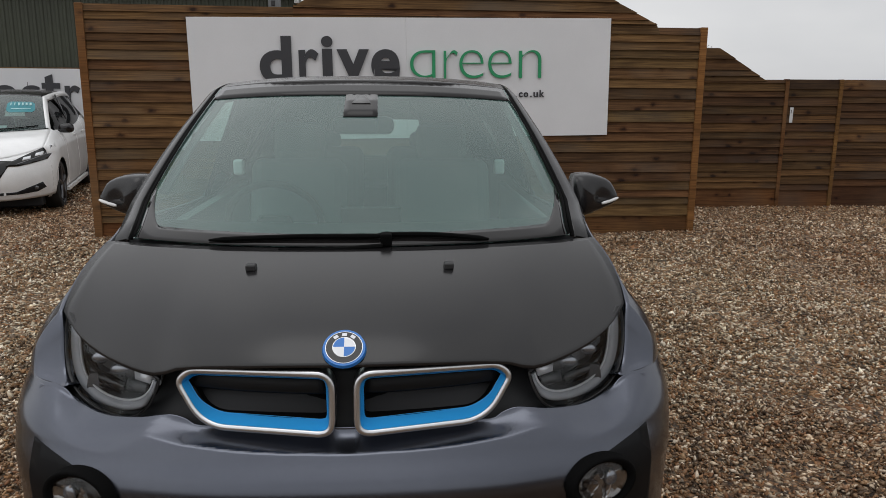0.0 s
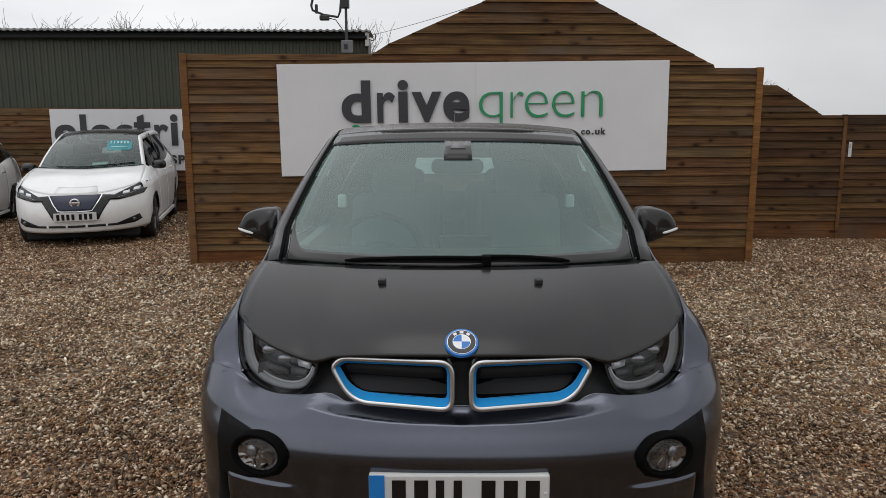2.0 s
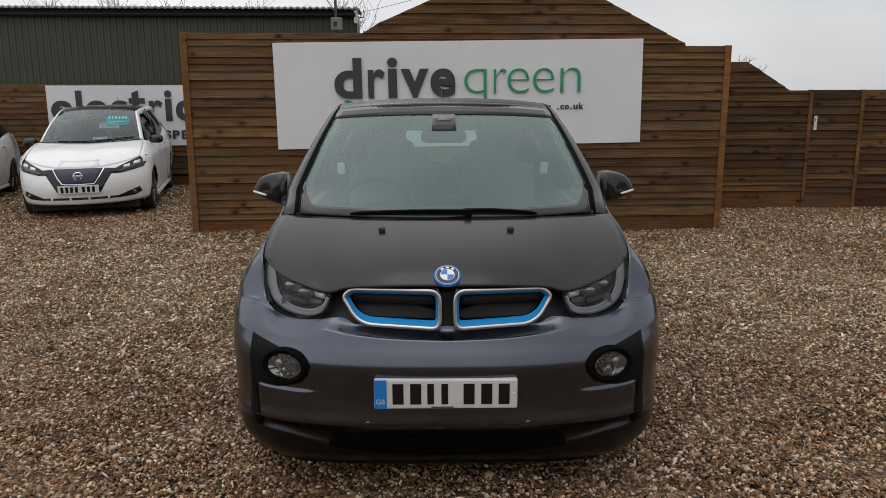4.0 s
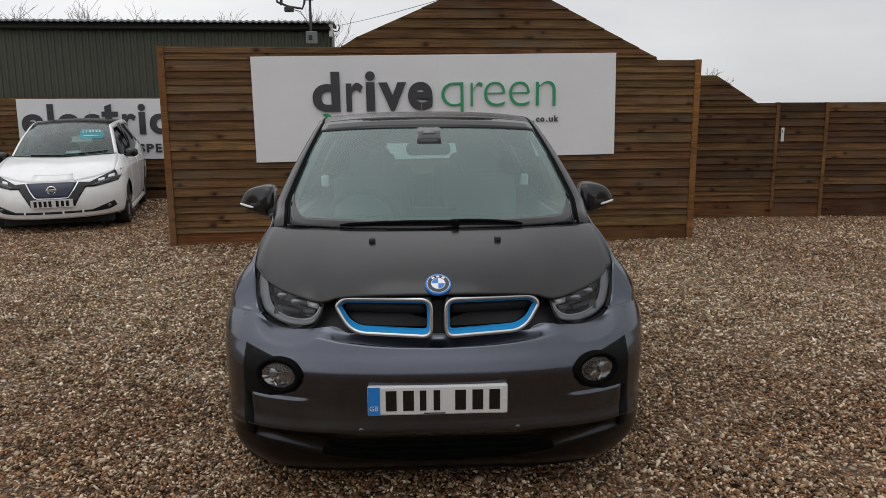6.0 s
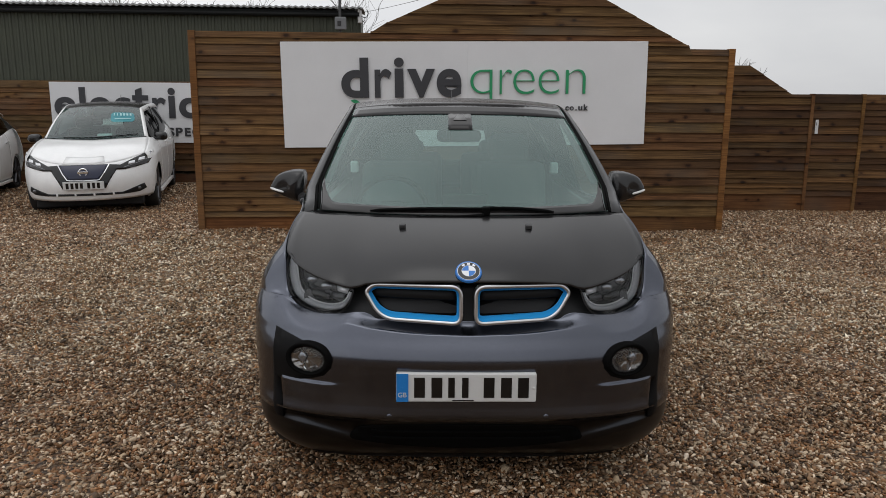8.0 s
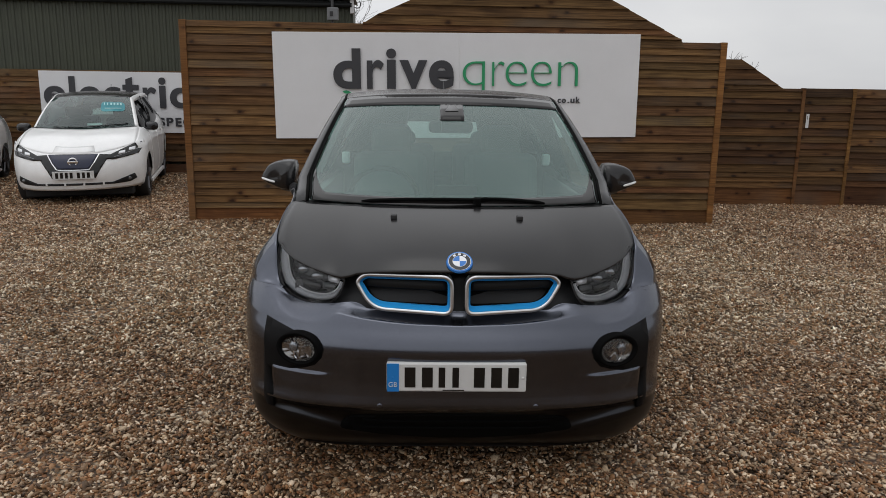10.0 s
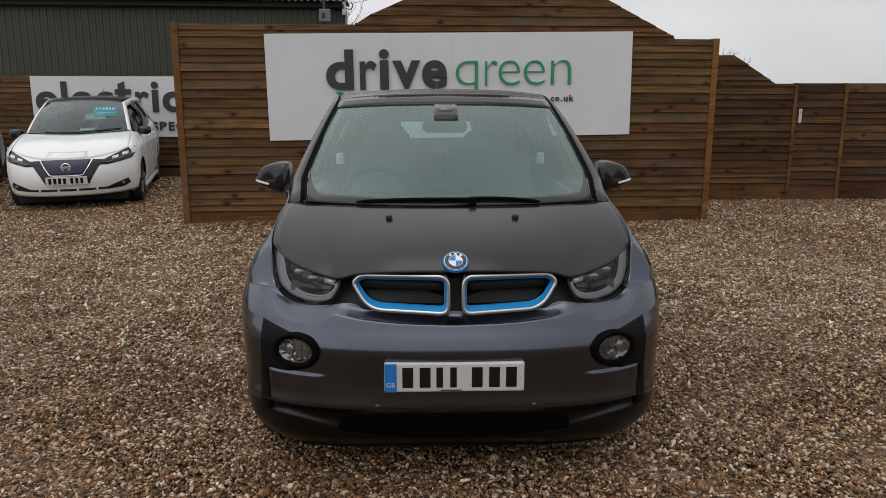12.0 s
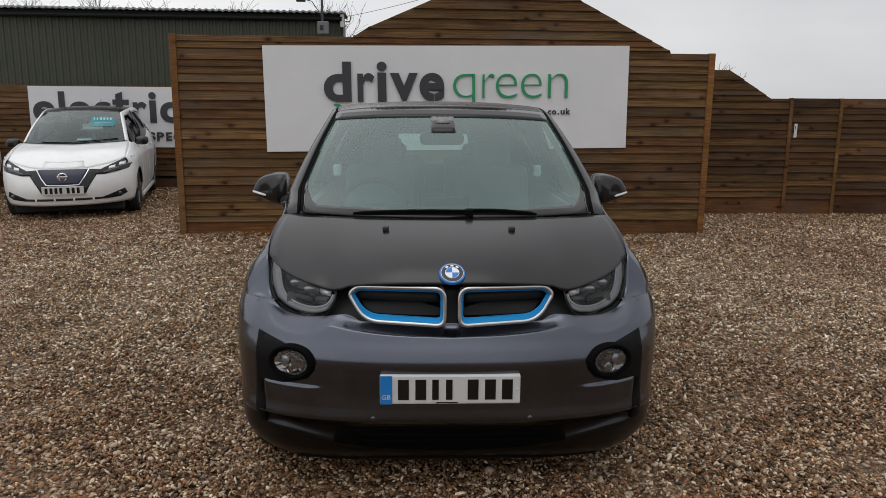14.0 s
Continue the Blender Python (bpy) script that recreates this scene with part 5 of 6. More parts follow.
# ---- white hatchbacks ----
PAINT_WHITE = paint("white_paint", (0.85, 0.852, 0.845), 0.25, 0.0, 0.4)
GRILLE_NAVY = plain("dark_blue_grille", (0.012, 0.016, 0.045), 0.3)
STICKER = plain("turquoise_sticker", (0.05, 0.36, 0.42), 0.5)
STICKER.node_tree.nodes["Principled BSDF"].inputs["Alpha"].default_value = 0.62
STICKER_PRINT = plain("pale_sticker_print", (0.42, 0.66, 0.68), 0.5)
ALLOY_DARK = plain("dark_alloy", (0.10, 0.10, 0.105), 0.35, 0.8)
FOG_GLASS = plain("fog_lamp_glass", (0.16, 0.165, 0.17), 0.18, 0.6)


def white_car(m, label, roof_paint, mirror_paint, sticker):
    """A five-door hatchback; x across, y back from its front bumper."""
    top = thing("hatchback_car", label, "car", m, "white hatchbacks by the shed")
    ax, rax, tail = 0.93, 3.63, 4.47
    nose = [(0.17, 0.16), (0.21, 0.06), (0.27, 0.03), (0.40, 0.0), (0.52, 0.01), (0.62, 0.045), (0.70, 0.10), (0.78, 0.19), (0.86, 0.32)]
    half = [(0.17, 0.80), (0.25, 0.86), (0.45, 0.893), (0.65, 0.895), (0.80, 0.885), (0.90, 0.87)]

    def ny(x, z):
        k = min(1.0, abs(x) / curve1(half, z))
        c = curve1(nose, z)
        return ax - (ax - c) * (1 - k ** 2.3) ** (1 / 2.4)

    def sx(y, z):
        w = curve1(half, z)
        if y < ax:
            c = curve1(nose, z)
            return w * (1 - min(1.0, (ax - y) / (ax - c)) ** 2.4) ** (1 / 2.3)
        if y > 3.5:
            return w * (1 - min(1.0, (y - 3.5) / 1.0) ** 3.0) ** (1 / 2.4)
        return w

    def wp(name, data, material, parent=None, lab="", smooth=False):
        return part(name, data, material, parent or top, lab, None, smooth)

    def top_edge(a):
        return 0.712 + 0.17 * abs(math.sin(a)) ** 2.0

    def bon(t, u):
        tx, sg = abs(t), 1 if t >= 0 else -1
        ang = tx * 0.64 * math.pi / 2
        z0 = top_edge(ang)
        a = Vector((sg * curve1(half, z0) * math.sin(ang) ** (2 / 2.3), ax - (ax - curve1(nose, z0)) * math.cos(ang) ** (2 / 2.4) + 0.002, z0 + 0.003))
        c = Vector((sg * 0.745 * tx, 1.03 + 0.24 * tx ** 2.2, 1.005 + 0.02 * tx))
        b = Vector((sg * 0.78 * tx, 0.36 + 0.50 * tx ** 2, 0.905 + 0.065 * tx))
        return a * (1 - u) ** 2 + b * 2 * u * (1 - u) + c * u * u

    g = []
    for j in range(19):
        r = []
        for i in range(37):
            a = (2 * i / 36 - 1) * math.pi / 2 * 0.86
            hi = top_edge(a)
            z = 0.225 + (hi - 0.225) * j / 18
            w, c = curve1(half, z), curve1(nose, z)
            r.append((math.copysign(w * abs(math.sin(a)) ** (2 / 2.3), a), ax - (ax - c) * math.cos(a) ** (2 / 2.4), z))
        g.append(r)
    wp("front_bumper", shell(g, 0.004), PAINT_WHITE)
    wp("bonnet", shell([[bon(2 * i / 30 - 1, j / 16) for i in range(31)] for j in range(17)], 0.005), PAINT_WHITE)
    wp("charge_flap", shell([[bon(t, u) + Vector((0, -0.0005, 0.0008)) for t in (-0.26, -0.13, 0, 0.13, 0.26)] for u in (0.03, 0.08, 0.14, 0.20, 0.25)], 0.003), PAINT_WHITE)

    def sb(t):
        return Vector((t * 0.685, 1.02 + 0.25 * abs(t) ** 2.2, 1.012 + 0.02 * abs(t)))

    def st(t):
        return Vector((t * 0.555, 1.90 + 0.13 * abs(t) ** 2.4, 1.478 - 0.035 * abs(t) ** 2.2))

    def sp(t, u):
        k = math.sin(math.pi * u) * 0.03
        return sb(t).lerp(st(t), u) + Vector((0, -k * 0.5, k * 0.85))

    wp("windscreen", shell([[sp(2 * i / 24 - 1, j / 12) for i in range(25)] for j in range(13)], 0), CAR_SCREEN_GLASS)
    wp("screen_border", shell([[sp(2 * i / 24 - 1, u) + Vector((0, 0.004, -0.006)) for i in range(25)] for u in (0, 0.05, 0.10)], 0.002), MATT_BLACK)

    def rp(t, u):
        y = st(t).y * (1 - u) + 4.15 * u
        e = curve1([(0, 0.555), (0.3, 0.61), (0.7, 0.61), (1, 0.55)], u)
        z = curve1([(0, 1.478), (0.15, 1.515), (0.4, 1.543), (0.7, 1.53), (1, 1.44)], u)
        return Vector((t * e, y, z - 0.04 * abs(t) ** 2.4))

    wp("roof", shell([[rp(2 * i / 20 - 1, j / 16) for i in range(21)] for j in range(17)], 0.01), roof_paint, lab="black roof" if roof_paint == PAINT_BLACK else "")
    belt = [(1.1, 1.01), (1.5, 1.0), (2.2, 0.995), (3.0, 1.03), (3.6, 1.10), (4.2, 1.12)]
    for s in (-1, 1):
        def edge(y):
            if y < 1.27:
                k = min(1.0, max(0.0, (y - 0.50) / 0.77))
                return bon(1.0, k)
            return Vector((curve1([(1.27, 0.745), (1.7, 0.80), (2.3, 0.815), (3.4, 0.80), (4.3, 0.70)], y), y, curve1(belt, y)))

        def arch_z(y, axle):
            d = abs(y - axle)
            return 0.315 + math.sqrt(max(0.0, 0.35 ** 2 - d * d)) if d < 0.35 else 0.2

        def panel(y0, y1, n):
            rows = []
            for j in range(n + 1):
                y = y0 + 0.003 + (y1 - y0 - 0.006) * j / n
                bot = max(arch_z(y, ax), arch_z(y, rax), 0.20)
                e, x1 = edge(y), sx(y, 0.74)
                r = []
                for i in range(9):
                    q = i / 8
                    c1, c2 = Vector((e.x * 0.5 + x1 * 0.5, y, e.z - 0.02)), Vector((x1 + 0.004, y, 0.74 + (e.z - 0.74) * 0.55))
                    pnt = Vector((e.x, y, e.z)) * (1 - q) ** 3 + c1 * 3 * q * (1 - q) ** 2 + c2 * 3 * q * q * (1 - q) + Vector((x1, y, 0.74)) * q ** 3
                    r.append(Vector((s * pnt.x, pnt.y, pnt.z)))
                for i in range(1, 8):
                    z = 0.74 + (bot - 0.74) * i / 7
                    r.append(Vector((s * sx(y, z), y, z)))
                rows.append(r)
            return shell(rows, 0.004)

        wp("wing", panel(0.50, 1.42, 44), PAINT_WHITE)
        wp("front_door", panel(1.42, 2.42, 20), PAINT_WHITE)
        wp("rear_door", panel(2.42, 3.25, 16), PAINT_WHITE)
        wp("rear_quarter", panel(3.25, 4.30, 44), PAINT_WHITE)
        wp("sill", box(s * 0.84, s * 0.885, 1.32, 3.24, 0.17, 0.225, 0.01), PAINT_WHITE)
        for y in (2.20, 3.06):
            wp("door_handle", box(s * 0.885, s * 0.915, y - 0.08, y + 0.08, 0.885, 0.915, 0.01), SILVER if roof_paint != PAINT_BLACK else PAINT_WHITE)
        gl = []
        for j in range(21):
            y = 1.42 + (4.05 - 1.42) * j / 20
            lo = Vector((s * edge(y).x, y, edge(y).z))
            if y < 2.03:
                hi = sp(s, (y - 1.27) / 0.76) + Vector((s * 0.05, 0, -0.045))
            else:
                hi = rp(s, (y - 2.03) / 2.12) + Vector((s * 0.035, 0, -0.045))
            hi = Vector((hi.x, y, max(lo.z + 0.01, hi.z if y < 3.6 else hi.z - 0.5 * (y - 3.6))))
            gl.append([lo, lo.lerp(hi, 0.5) + Vector((s * 0.012, 0, 0)), hi])
        wp("side_window", shell(gl, 0), SMOKED_GLASS)
        wp("b_pillar", shell([[Vector((s * 0.81, 2.38 + w, 1.0)), Vector((s * 0.66, 2.36 + w, 1.47))] for w in (0, 0.06, 0.12)], 0.006), GLOSS_BLACK)
        pil = []
        for k in range(31):
            u = k / 15
            a = sp(s, u) if u <= 1 else rp(s, u - 1)
            pil.append([a + Vector((0, -0.002, 0.004)), a + Vector((s * 0.025, 0.01, 0.004)), a + Vector((s * 0.05, 0.03, -0.025)), a + Vector((s * 0.055, 0.05, -0.06))])
        wp("pillar", shell(pil, 0.006), PAINT_WHITE)
        bm = bmesh.new()
        bmesh.ops.create_uvsphere(bm, u_segments=20, v_segments=12, radius=1.0)
        for v in bm.verts:
            x, y, z = v.co
            v.co = Vector((s * (0.90 + 0.10 * math.copysign(abs(x) ** 0.75, x)), 1.50 + (0.09 if y < 0 else 0.04) * y, 1.02 + 0.068 * math.copysign(abs(z) ** 0.75, z)))
        bmesh.ops.recalc_face_normals(bm, faces=bm.faces[:])
        mi = wp("door_mirror", bm, mirror_paint, smooth=True)
        part("mirror_arm", tube([(s * 0.79, 1.48, 0.985), (s * 0.86, 1.50, 0.99)], 0.025, 8), BLACK_PLASTIC, mi)
        # headlight
        flip = (lambda q: q) if s > 0 else mirrored
        H = [(0.395, 0.640), (0.44, 0.690), (0.60, 0.765), (0.76, 0.835), (0.835, 0.845), (0.838, 0.755), (0.80, 0.690), (0.66, 0.660), (0.52, 0.636)]
        hl = wp("headlight", patch(flip(H), ny, 0.010, 0.02), GLOSS_BLACK, lab="slim dark headlight")
        for hx, hz in ((0.60, 0.725), (0.72, 0.765)):
            part("lamp_unit", patch(flip([(hx - 0.040, hz - 0.030), (hx + 0.040, hz - 0.014), (hx + 0.044, hz + 0.024), (hx - 0.030, hz + 0.010)]), ny, 0.014, 0.01), SHINY, hl)
        part("light_strip", tube([(s * x, ny(x, z) - 0.016, z) for x, z in ((0.50, 0.66), (0.65, 0.705), (0.78, 0.752), (0.82, 0.80), (0.825, 0.85))], 0.004, 6), LAMP_DARK, hl)
        fog = wp("fog_lamp_panel", patch(flip([(0.45, 0.314), (0.58, 0.362), (0.74, 0.418), (0.765, 0.345), (0.68, 0.305), (0.48, 0.293)]), ny, 0.006, 0.015), MATT_BLACK)
        bm = bmesh.new()
        bmesh.ops.create_uvsphere(bm, u_segments=12, v_segments=8, radius=0.030, matrix=Matrix.Translation((s * 0.665, ny(0.665, 0.355), 0.355)) @ Matrix.Diagonal((1.35, 0.3, 0.85, 1)))
        part("fog_lamp", bm, FOG_GLASS, fog, smooth=True)
        for y in (ax, rax):
            wheel(top, s * 0.865, y, s, 0.316, 0.205, ALLOY_DARK)
    V = [(-0.47, 0.70), (-0.30, 0.715), (0, 0.712), (0.30, 0.715), (0.47, 0.70), (0.41, 0.625), (0.33, 0.50), (0.275, 0.395), (-0.275, 0.395), (-0.33, 0.50), (-0.41, 0.625)]
    mask = wp("front_mask", patch(V, ny, 0.006, 0.02), GLOSS_BLACK, lab="black V-shaped front mask")
    part("grille", patch([(-0.305, 0.708), (0.305, 0.708), (0.245, 0.60), (0.19, 0.525), (-0.19, 0.525), (-0.245, 0.60)], ny, 0.012, 0.01), GRILLE_NAVY, mask, "dark blue grille")
    part("chrome_strip", tube([(x, ny(x, z) - 0.016, z) for x, z in ((-0.325, 0.712), (-0.262, 0.60), (-0.205, 0.515), (-0.17, 0.508), (0, 0.506), (0.17, 0.508), (0.205, 0.515), (0.262, 0.60), (0.325, 0.712))], 0.009, 8), CHROME, mask)
    bd = part("badge", loops([[(r * math.cos(k * math.tau / 28), ny(0, 0.615) - h, 0.615 + r * math.sin(k * math.tau / 28)) for k in range(28)] for r, h in ((0.062, 0.01), (0.06, 0.026), (0.045, 0.028), (0.042, 0.015))]), CHROME, mask, "round chrome badge")
    part("badge_bar", box(-0.068, 0.068, ny(0, 0.615) - 0.03, ny(0, 0.615) - 0.012, 0.60, 0.63, 0.004), CHROME, bd)
    intake = wp("lower_intake", patch([(-0.55, 0.325), (0.55, 0.325), (0.48, 0.295), (-0.48, 0.295)], ny, 0.005, 0.02), MATT_BLACK)
    for x in (-0.36, -0.12, 0.12, 0.36):
        part("intake_rib", box(x - 0.012, x + 0.012, ny(x, 0.31) - 0.012, ny(x, 0.31), 0.294, 0.326), PAINT_WHITE, intake)
    wp("front_skirt", box(-0.70, 0.70, 0.36, 0.60, 0.105, 0.30, 0.02), MATT_BLACK)
    pl = wp("number_plate", box(-0.26, 0.26, -0.028, -0.016, 0.385, 0.496, 0.004), PLATE_WHITE, lab="white number plate")
    for i, x in enumerate((-0.205, -0.145, -0.085, -0.025, 0.065, 0.128, 0.190)):
        part("character_bar", box(x - 0.018, x + 0.018, -0.030, -0.027, 0.402, 0.478), GLOSS_BLACK, pl)
    wp("wiper", tube([sp(-0.62 + 1.5 * k / 10, 0.012 + 0.05 * (k / 10) ** 2) + Vector((0, -0.005, 0.010)) for k in range(11)], 0.0065, 6), DEEP_BLACK)
    if sticker:
        rows = []
        for k in range(9):
            u = 0.44 + 0.32 * k / 8
            e = 0.27 * (1 - abs(2 * k / 8 - 1) ** 5 * 0.22)
            rows.append([sp(0.58 + e * (2 * c / 6 - 1), u) + Vector((0, -0.003, 0.005)) for c in range(7)])
        stk = wp("price_sticker", shell(rows, 0), STICKER, lab="translucent turquoise price sticker on the windscreen")
        for k in range(6):
            t0 = 0.375 + 0.074 * k
            w = 0.022 if k in (0, 1) else 0.042
            part("character_bar", shell([[sp(t, u) + Vector((0, -0.005, 0.009)) for t in (t0, t0 + w)] for u in (0.635, 0.72)], 0.001), STICKER_PRINT, stk)
        part("character_bar", shell([[sp(t, u) + Vector((0, -0.005, 0.009)) for t in (0.40, 0.58, 0.77)] for u in (0.52, 0.542)], 0.001), STICKER_PRINT, stk)
        wp("paper_sheet", shell([[sp(t, 0.06) + Vector((0, 0.02 + 0.07 * u, 0.010 + 0.03 * u)) for t in (0.06, 0.2, 0.36)] for u in (0, 1)], 0.002), BADGE_WHITE)
    wp("rear_view_mirror", box(-0.12, 0.12, 1.86, 1.89, 1.33, 1.40, 0.02, 3), BLACK_PLASTIC)
    # tail, floor and cabin
    tg = []
    for j in range(19):
        z = 0.22 + (1.44 - 0.22) * j / 18
        w = curve1([(0.22, 0.80), (0.5, 0.86), (0.8, 0.86), (1.1, 0.78), (1.44, 0.55)], z)
        yc = curve1([(0.22, 4.38), (0.5, 4.47), (0.9, 4.45), (1.1, 4.40), (1.44, 4.15)], z)
        tg.append([(math.copysign(w * abs(math.sin(a)) ** 0.85, a), yc - 0.30 + 0.30 * math.cos(a) ** 0.6, z) for a in [(2 * i / 24 - 1) * math.pi / 2 * 0.97 for i in range(25)]])
    wp("tailgate", shell(tg[:14], 0.004), PAINT_WHITE)
    wp("rear_window", shell([r[2:23] for r in tg[13:]], 0), SIDE_GLASS)
    wp("floor_pan", box(-0.68, 0.68, 0.45, 4.25, 0.125, 0.45, 0.03), BLACK_PLASTIC)
    wp("bulkhead", box(-0.70, 0.70, 0.62, 1.30, 0.45, 0.80, 0.05), BLACK_PLASTIC)
    wp("dashboard", box(-0.70, 0.70, 1.28, 1.78, 0.80, 0.985, 0.06, 3), CABIN_BLACK)
    for x in (-0.36, 0.36):
        for y in (2.35, 3.25):
            st0 = wp("seat", box(x - 0.25, x + 0.25, y - 0.45, y, 0.45, 0.62, 0.05), CABIN_BLACK)
            part("backrest", box(x - 0.25, x + 0.25, y, y + 0.14, 0.50, 1.12, 0.05), CABIN_BLACK, st0)
            part("headrest", box(x - 0.13, x + 0.13, y + 0.03, y + 0.13, 1.13, 1.30, 0.04), CABIN_BLACK, st0)
    wp("aerial", tube([(0.0, 3.95, 1.47), (0.0, 4.03, 1.56), (0.0, 4.12, 1.66)], [0.01, 0.005, 0.004], 6), BLACK_PLASTIC)
    return top


white_car(pose(-4.93, 9.16, -0.055, 0.4, -0.9, 14.3), "white electric hatchback with black roof, mirrors and V-shaped front", PAINT_BLACK, PAINT_BLACK, True)
white_car(pose(-7.56, 8.95, -0.05, 0, 0, 15.5) @ Matrix.Diagonal((0.95, 0.95, 0.94, 1)), "all-white electric hatchback with white roof and white mirrors", PAINT_WHITE, PAINT_WHITE, False)

# ---- mast with camera by the shed ----
DULL_GREY = plain("dull_grey_paint", (0.16, 0.165, 0.17), 0.6)
DARK_POLE = plain("dark_pole_paint", (0.05, 0.05, 0.052), 0.55)
mast = thing("camera_mast", "grey mast with a security camera arm above the shed", "mast", pose(-1.92, 13.55, 0))
part("pole", tube([(0, 0, 0), (0, 0, 3.25), (0, 0, 4.3)], [0.026, 0.025, 0.022], 12), DARK_POLE, mast)
jb = part("junction_box", box(-0.085, 0.125, -0.11, -0.03, 2.86, 3.09, 0.015), DULL_GREY, mast, "grey junction box")
part("knob", box(-0.035, 0.03, -0.125, -0.105, 2.93, 3.02, 0.008), BLACK_PLASTIC, jb)
part("bracket", box(-0.10, 0.06, -0.07, 0.07, 3.66, 3.86, 0.012), BLACK_PLASTIC, mast)
part("arm", tube([(-0.06, -0.05, 3.95), (-0.10, -0.05, 3.60), (-0.14, -0.05, 3.50), (-0.40, -0.05, 3.54), (-0.60, -0.05, 3.62), (-0.62, -0.05, 3.70), (-0.57, -0.05, 3.90)], 0.022, 8), BLACK_PLASTIC, mast)
part("camera_body", box(-0.47, -0.30, -0.11, 0.0, 3.44, 3.53, 0.015), BLACK_PLASTIC, mast)
part("camera_hood", box(-0.55, -0.50, -0.09, -0.03, 3.56, 3.72, 0.01), BLACK_PLASTIC, mast)
part("lead", tube([(-0.30, -0.05, 3.48), (-0.18, -0.05, 3.45), (-0.12, -0.05, 3.36), (-0.06, -0.05, 3.28), (-0.03, -0.04, 3.2)], 0.008, 6), BLACK_PLASTIC, mast)

hook = BACK @ Vector((5.93, -0.02, 3.15))
cable = thing("overhead_cable", "thin overhead cable from the shed corner towards the gable", "cable", pose(*hook))
span = Vector((0.45, 8.06, 2.93)) - hook
part("wire", tube([span * (k / 16) + Vector((0, 0, -0.10 * (k / 16) * (1 - k / 16) + 0.06 * (1 - k / 16))) for k in range(17)], 0.0035, 6), BLACK_PLASTIC, cable)
part("hook", tube([(-0.04, 0, 0.0), (0.04, 0, -0.03), (0.10, 0, -0.02), (0.12, 0, 0.05), (0.10, 0, 0.10)], 0.010, 6), BLACK_PLASTIC, cable)

tag = thing("notice_tag", "small pale weathered notice on a fence panel", "notice", RIGHT @ pose(-0.045, -0.036, 1.13))
part("sheet", box(0.0, 0.045, 0, 0.003, 0, 0.20, 0.001, 1), WHITE_PLASTIC, tag)
part("lettering_bar", box(0.012, 0.02, -0.002, 0.0, 0.12, 0.17), LETTER_DARK, tag)

# ---- bare trees ----
BARK = plain("grey_brown_bark", (0.085, 0.072, 0.060), 0.9, vary=0.3, scale=6.0)


def bare_tree(x, y, height, seed, spread=0.55, wide=0.5, thin=0.010):
    r = random.Random(seed)
    tr = thing("tree", "bare leafless winter tree behind the yard", "tree", pose(x, y, 0), "bare trees beyond the yard")
    trunk_top = height * 0.38
    lean = Vector((r.uniform(-0.1, 0.1), r.uniform(-0.1, 0.1), 1)).normalized()
    part("trunk", tube([lean * (trunk_top * k / 5) + Vector((r.uniform(-0.02, 0.02), 0, 0)) for k in range(6)], [0.11 - 0.008 * k for k in range(6)], 8), BARK, tr)
    vs, fs = [], []

    def limb(p, d, length, rad, depth):
        n = 5
        prev, q, dd = None, p.copy(), d.copy()
        for k in range(n + 1):
            a = dd.orthogonal().normalized()
            b = dd.cross(a)
            rr = max(thin, rad * (thin / 0.010) * (1 - 0.6 * k / n))
            base = len(vs)
            for i in range(4):
                t = i * math.tau / 4
                vs.append(tuple(q + (a * math.cos(t) + b * math.sin(t)) * rr))
            if prev is not None:
                for i in range(4):
                    fs.append((prev + i, prev + (i + 1) % 4, base + (i + 1) % 4, base + i))
            prev = base
            if depth > 0 and k >= 1:
                for _ in range(2):
                    side = (dd + Vector((r.gauss(0, spread), r.gauss(0, spread), r.gauss(0.25, 0.3)))).normalized()
                    limb(q, side, length * r.uniform(0.4, 0.65), rr * 0.6, depth - 1)
            dd = (dd + Vector((r.gauss(0, 0.24), r.gauss(0, 0.24), 0.05))).normalized()
            q = q + dd * (length / n)

    for k in range(7):
        d = Vector((r.gauss(0, wide), r.gauss(0, wide), 1)).normalized()
        limb(lean * trunk_top * r.uniform(0.75, 1.0), d, height * r.uniform(0.36, 0.5), 0.06, 2)
    squeeze = (height - trunk_top) / (max(q[2] for q in vs) - trunk_top)
    vs = [(q[0], q[1], trunk_top + (q[2] - trunk_top) * squeeze if q[2] > trunk_top else q[2]) for q in vs]
    part("crown", (vs, fs), BARK, tr, "bare twigs")


for i, (x, y, h) in enumerate(((-15.8, 26, 5.35), (-14.7, 25.5, 5.45), (-13.5, 26.5, 5.5), (-10.6, 26, 5.5), (-9.5, 25, 5.3), (-7.1, 26, 5.1), (-5.6, 25.5, 5.0), (-3.7, 26.5, 5.25))):
    bare_tree(x, y, h, 30 + i, 0.34, 0.24, 0.0055)
bare_tree(8.72, 22, 2.86, 41, 0.30, 0.10, 0.005)

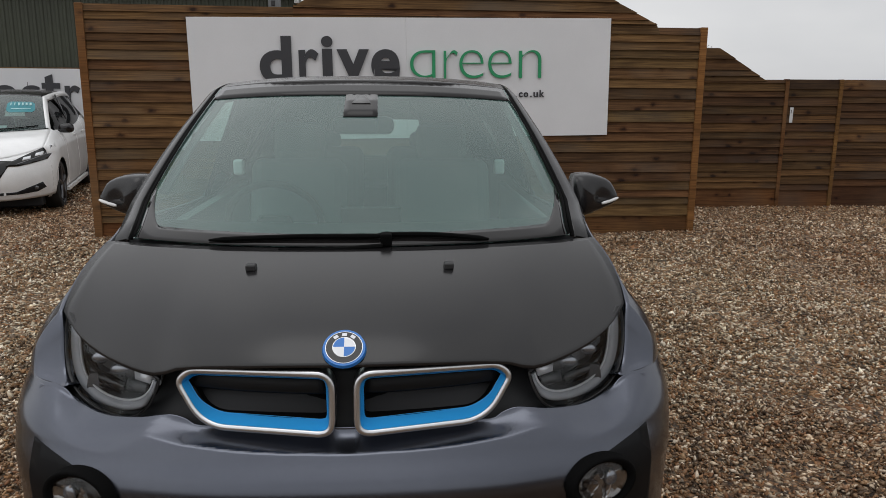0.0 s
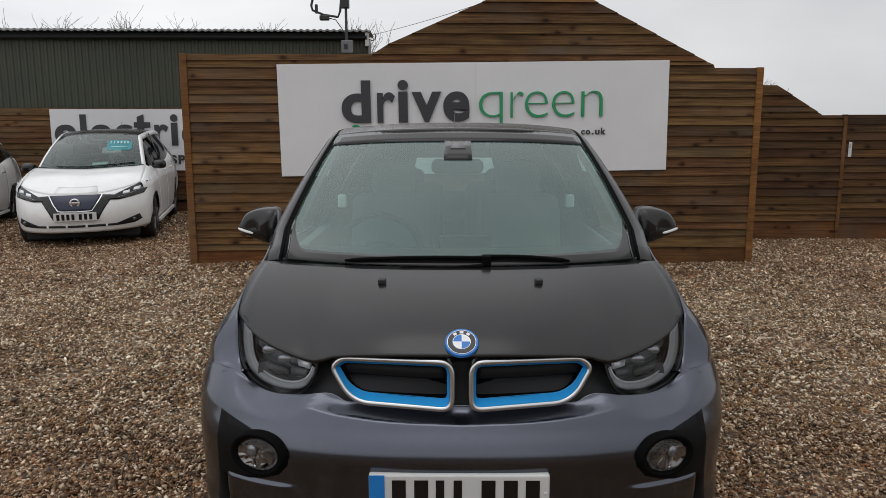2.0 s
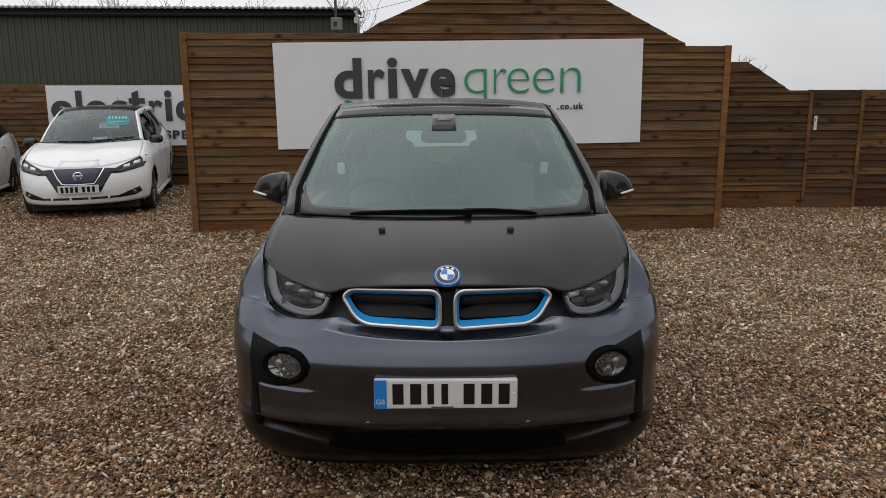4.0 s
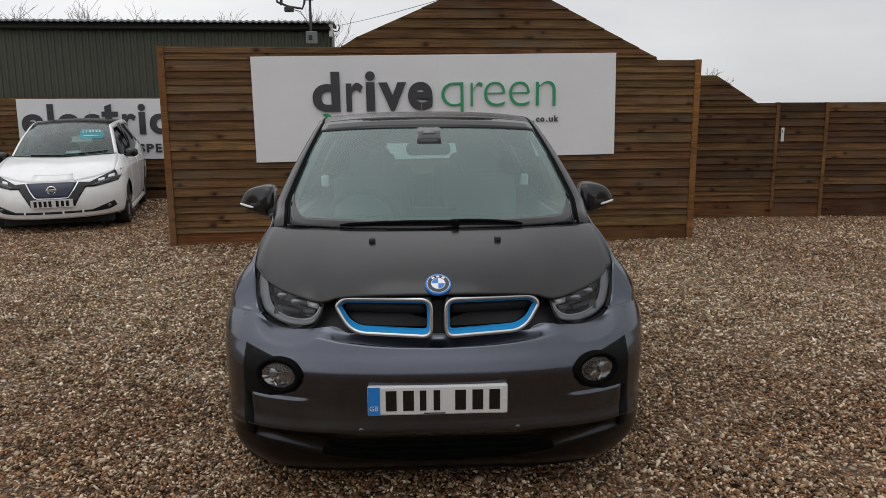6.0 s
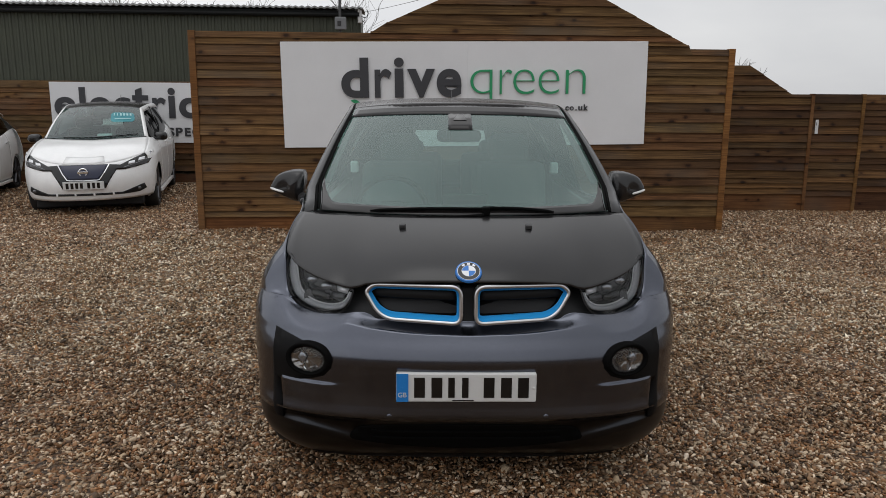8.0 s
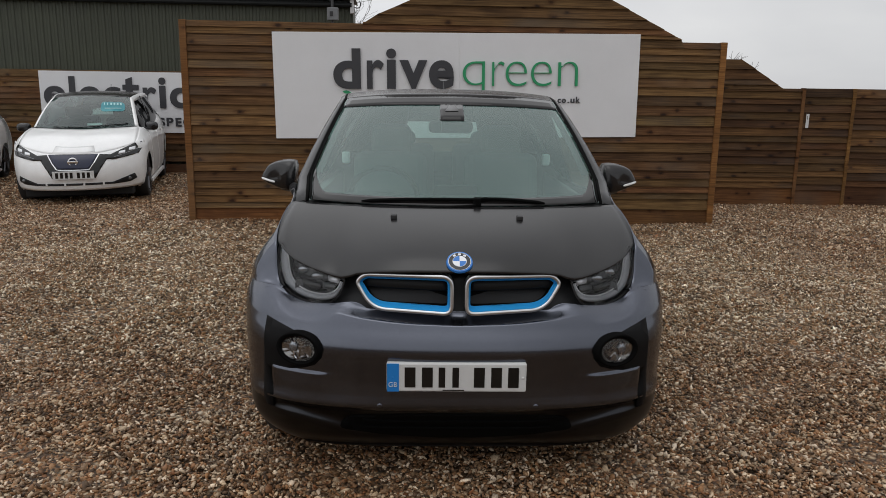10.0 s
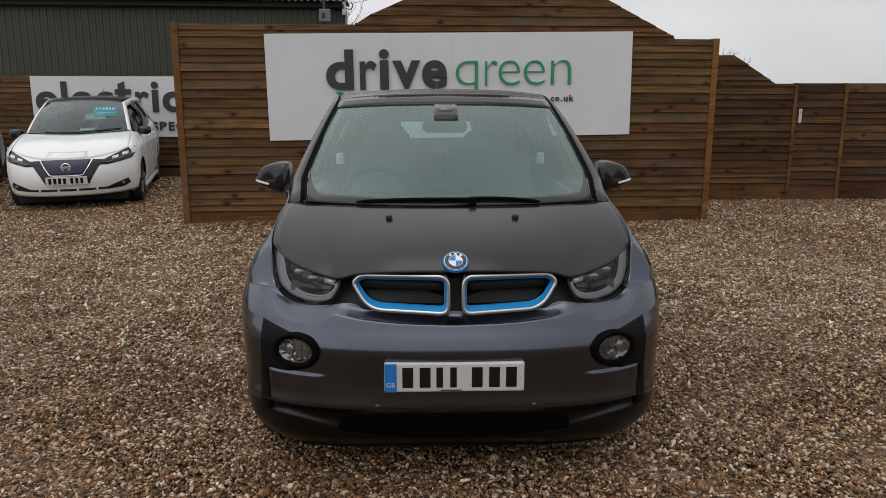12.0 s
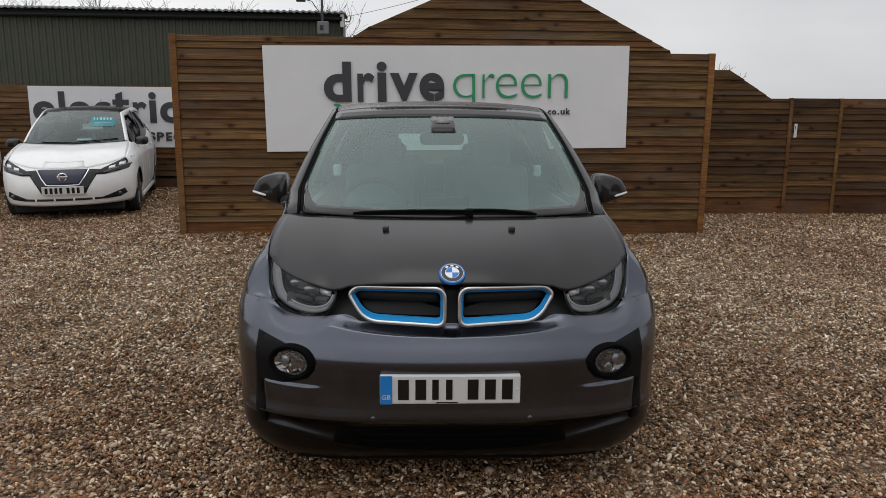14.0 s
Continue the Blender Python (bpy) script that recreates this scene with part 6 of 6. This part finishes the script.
# ---- loose gravel ----
def gravel(name, x0, x1, y0, y1, density, size, seed, fine, keep):
    g = np.random.default_rng(seed)
    n = int((x1 - x0) * (y1 - y0) * density)
    px, py = g.uniform(x0, x1, n), g.uniform(y0, y1, n)
    ok = keep(px, py)
    px, py = px[ok], py[ok]
    n = len(px)
    if fine:
        bm = bmesh.new()
        bmesh.ops.create_icosphere(bm, subdivisions=1, radius=1.0)
        tv = np.array([v.co[:] for v in bm.verts])
        tf = np.array([[v.index for v in f.verts] for f in bm.faces])
        bm.free()
    else:
        tv = np.array([[1, 0, 0], [-1, 0, 0], [0, 1, 0], [0, -1, 0], [0, 0, 1], [0, 0, -1]], float)
        tf = np.array([[0, 2, 4], [2, 1, 4], [1, 3, 4], [3, 0, 4], [2, 0, 5], [1, 2, 5], [3, 1, 5], [0, 3, 5]])
    k = len(tv)
    big = size * np.exp(g.normal(0, 0.28, n))
    sc = np.stack([big * g.uniform(1.0, 1.35, n), big * g.uniform(0.5, 0.9, n), big * g.uniform(0.28, 0.55, n)], 1)
    v = tv[None] * (1 + g.uniform(-0.30, 0.26, (n, k, 1))) * sc[:, None]
    tilt, turn, roll = g.normal(0, 0.60, n), g.uniform(0, math.tau, n), g.normal(0, 0.55, n)
    c, s_ = np.cos(tilt)[:, None], np.sin(tilt)[:, None]
    y_, z_ = v[..., 1] * c - v[..., 2] * s_, v[..., 1] * s_ + v[..., 2] * c
    c, s_ = np.cos(roll)[:, None], np.sin(roll)[:, None]
    x_, z_ = v[..., 0] * c - z_ * s_, v[..., 0] * s_ + z_ * c
    c, s_ = np.cos(turn)[:, None], np.sin(turn)[:, None]
    x_, y_ = x_ * c - y_ * s_, x_ * s_ + y_ * c
    dip = [np.clip(q, 0, 1) for q in ((-px - 3.2) / 1.2, (py - 7.0) / 1.5)]
    rise = 0.055 * np.exp(-((px + 2.6) / 1.7) ** 2 - ((py - 7.7) / 2.2) ** 2) - 0.045 * np.prod([q * q * (3 - 2 * q) for q in dip], 0)
    pz = rise + g.uniform(0.0, 0.012, n) + 0.010 * np.sin(px * 5.1 + 2 * np.sin(py * 3.7)) * np.sin(py * 4.3)
    co = np.stack([x_ + px[:, None], y_ + py[:, None], z_ + pz[:, None]], -1).reshape(-1, 3)
    faces = (tf[None] + (np.arange(n) * k)[:, None, None]).reshape(-1)
    me = bpy.data.meshes.new(name)
    me.vertices.add(len(co))
    me.vertices.foreach_set("co", co.ravel())
    me.loops.add(len(faces))
    me.loops.foreach_set("vertex_index", faces)
    me.polygons.add(len(faces) // 3)
    me.polygons.foreach_set("loop_start", np.arange(0, len(faces), 3))
    me.update(calc_edges=True)
    me.materials.append(GRAVEL_STONE)
    ob = new(name, me)
    return tagged(ob, "loose brown, tan and cream gravel stones", "gravel", kind="stuff")


def clear_of_cars(px, py):
    under = (np.abs(px) < 0.66) & (py > 2.2) & (py < 5.3)
    behind = (px > -2.75) & (px < 3.2) & (py > 7.95)
    return ~under & ~behind & (np.abs(px) < 0.74 * (py + 1.9))


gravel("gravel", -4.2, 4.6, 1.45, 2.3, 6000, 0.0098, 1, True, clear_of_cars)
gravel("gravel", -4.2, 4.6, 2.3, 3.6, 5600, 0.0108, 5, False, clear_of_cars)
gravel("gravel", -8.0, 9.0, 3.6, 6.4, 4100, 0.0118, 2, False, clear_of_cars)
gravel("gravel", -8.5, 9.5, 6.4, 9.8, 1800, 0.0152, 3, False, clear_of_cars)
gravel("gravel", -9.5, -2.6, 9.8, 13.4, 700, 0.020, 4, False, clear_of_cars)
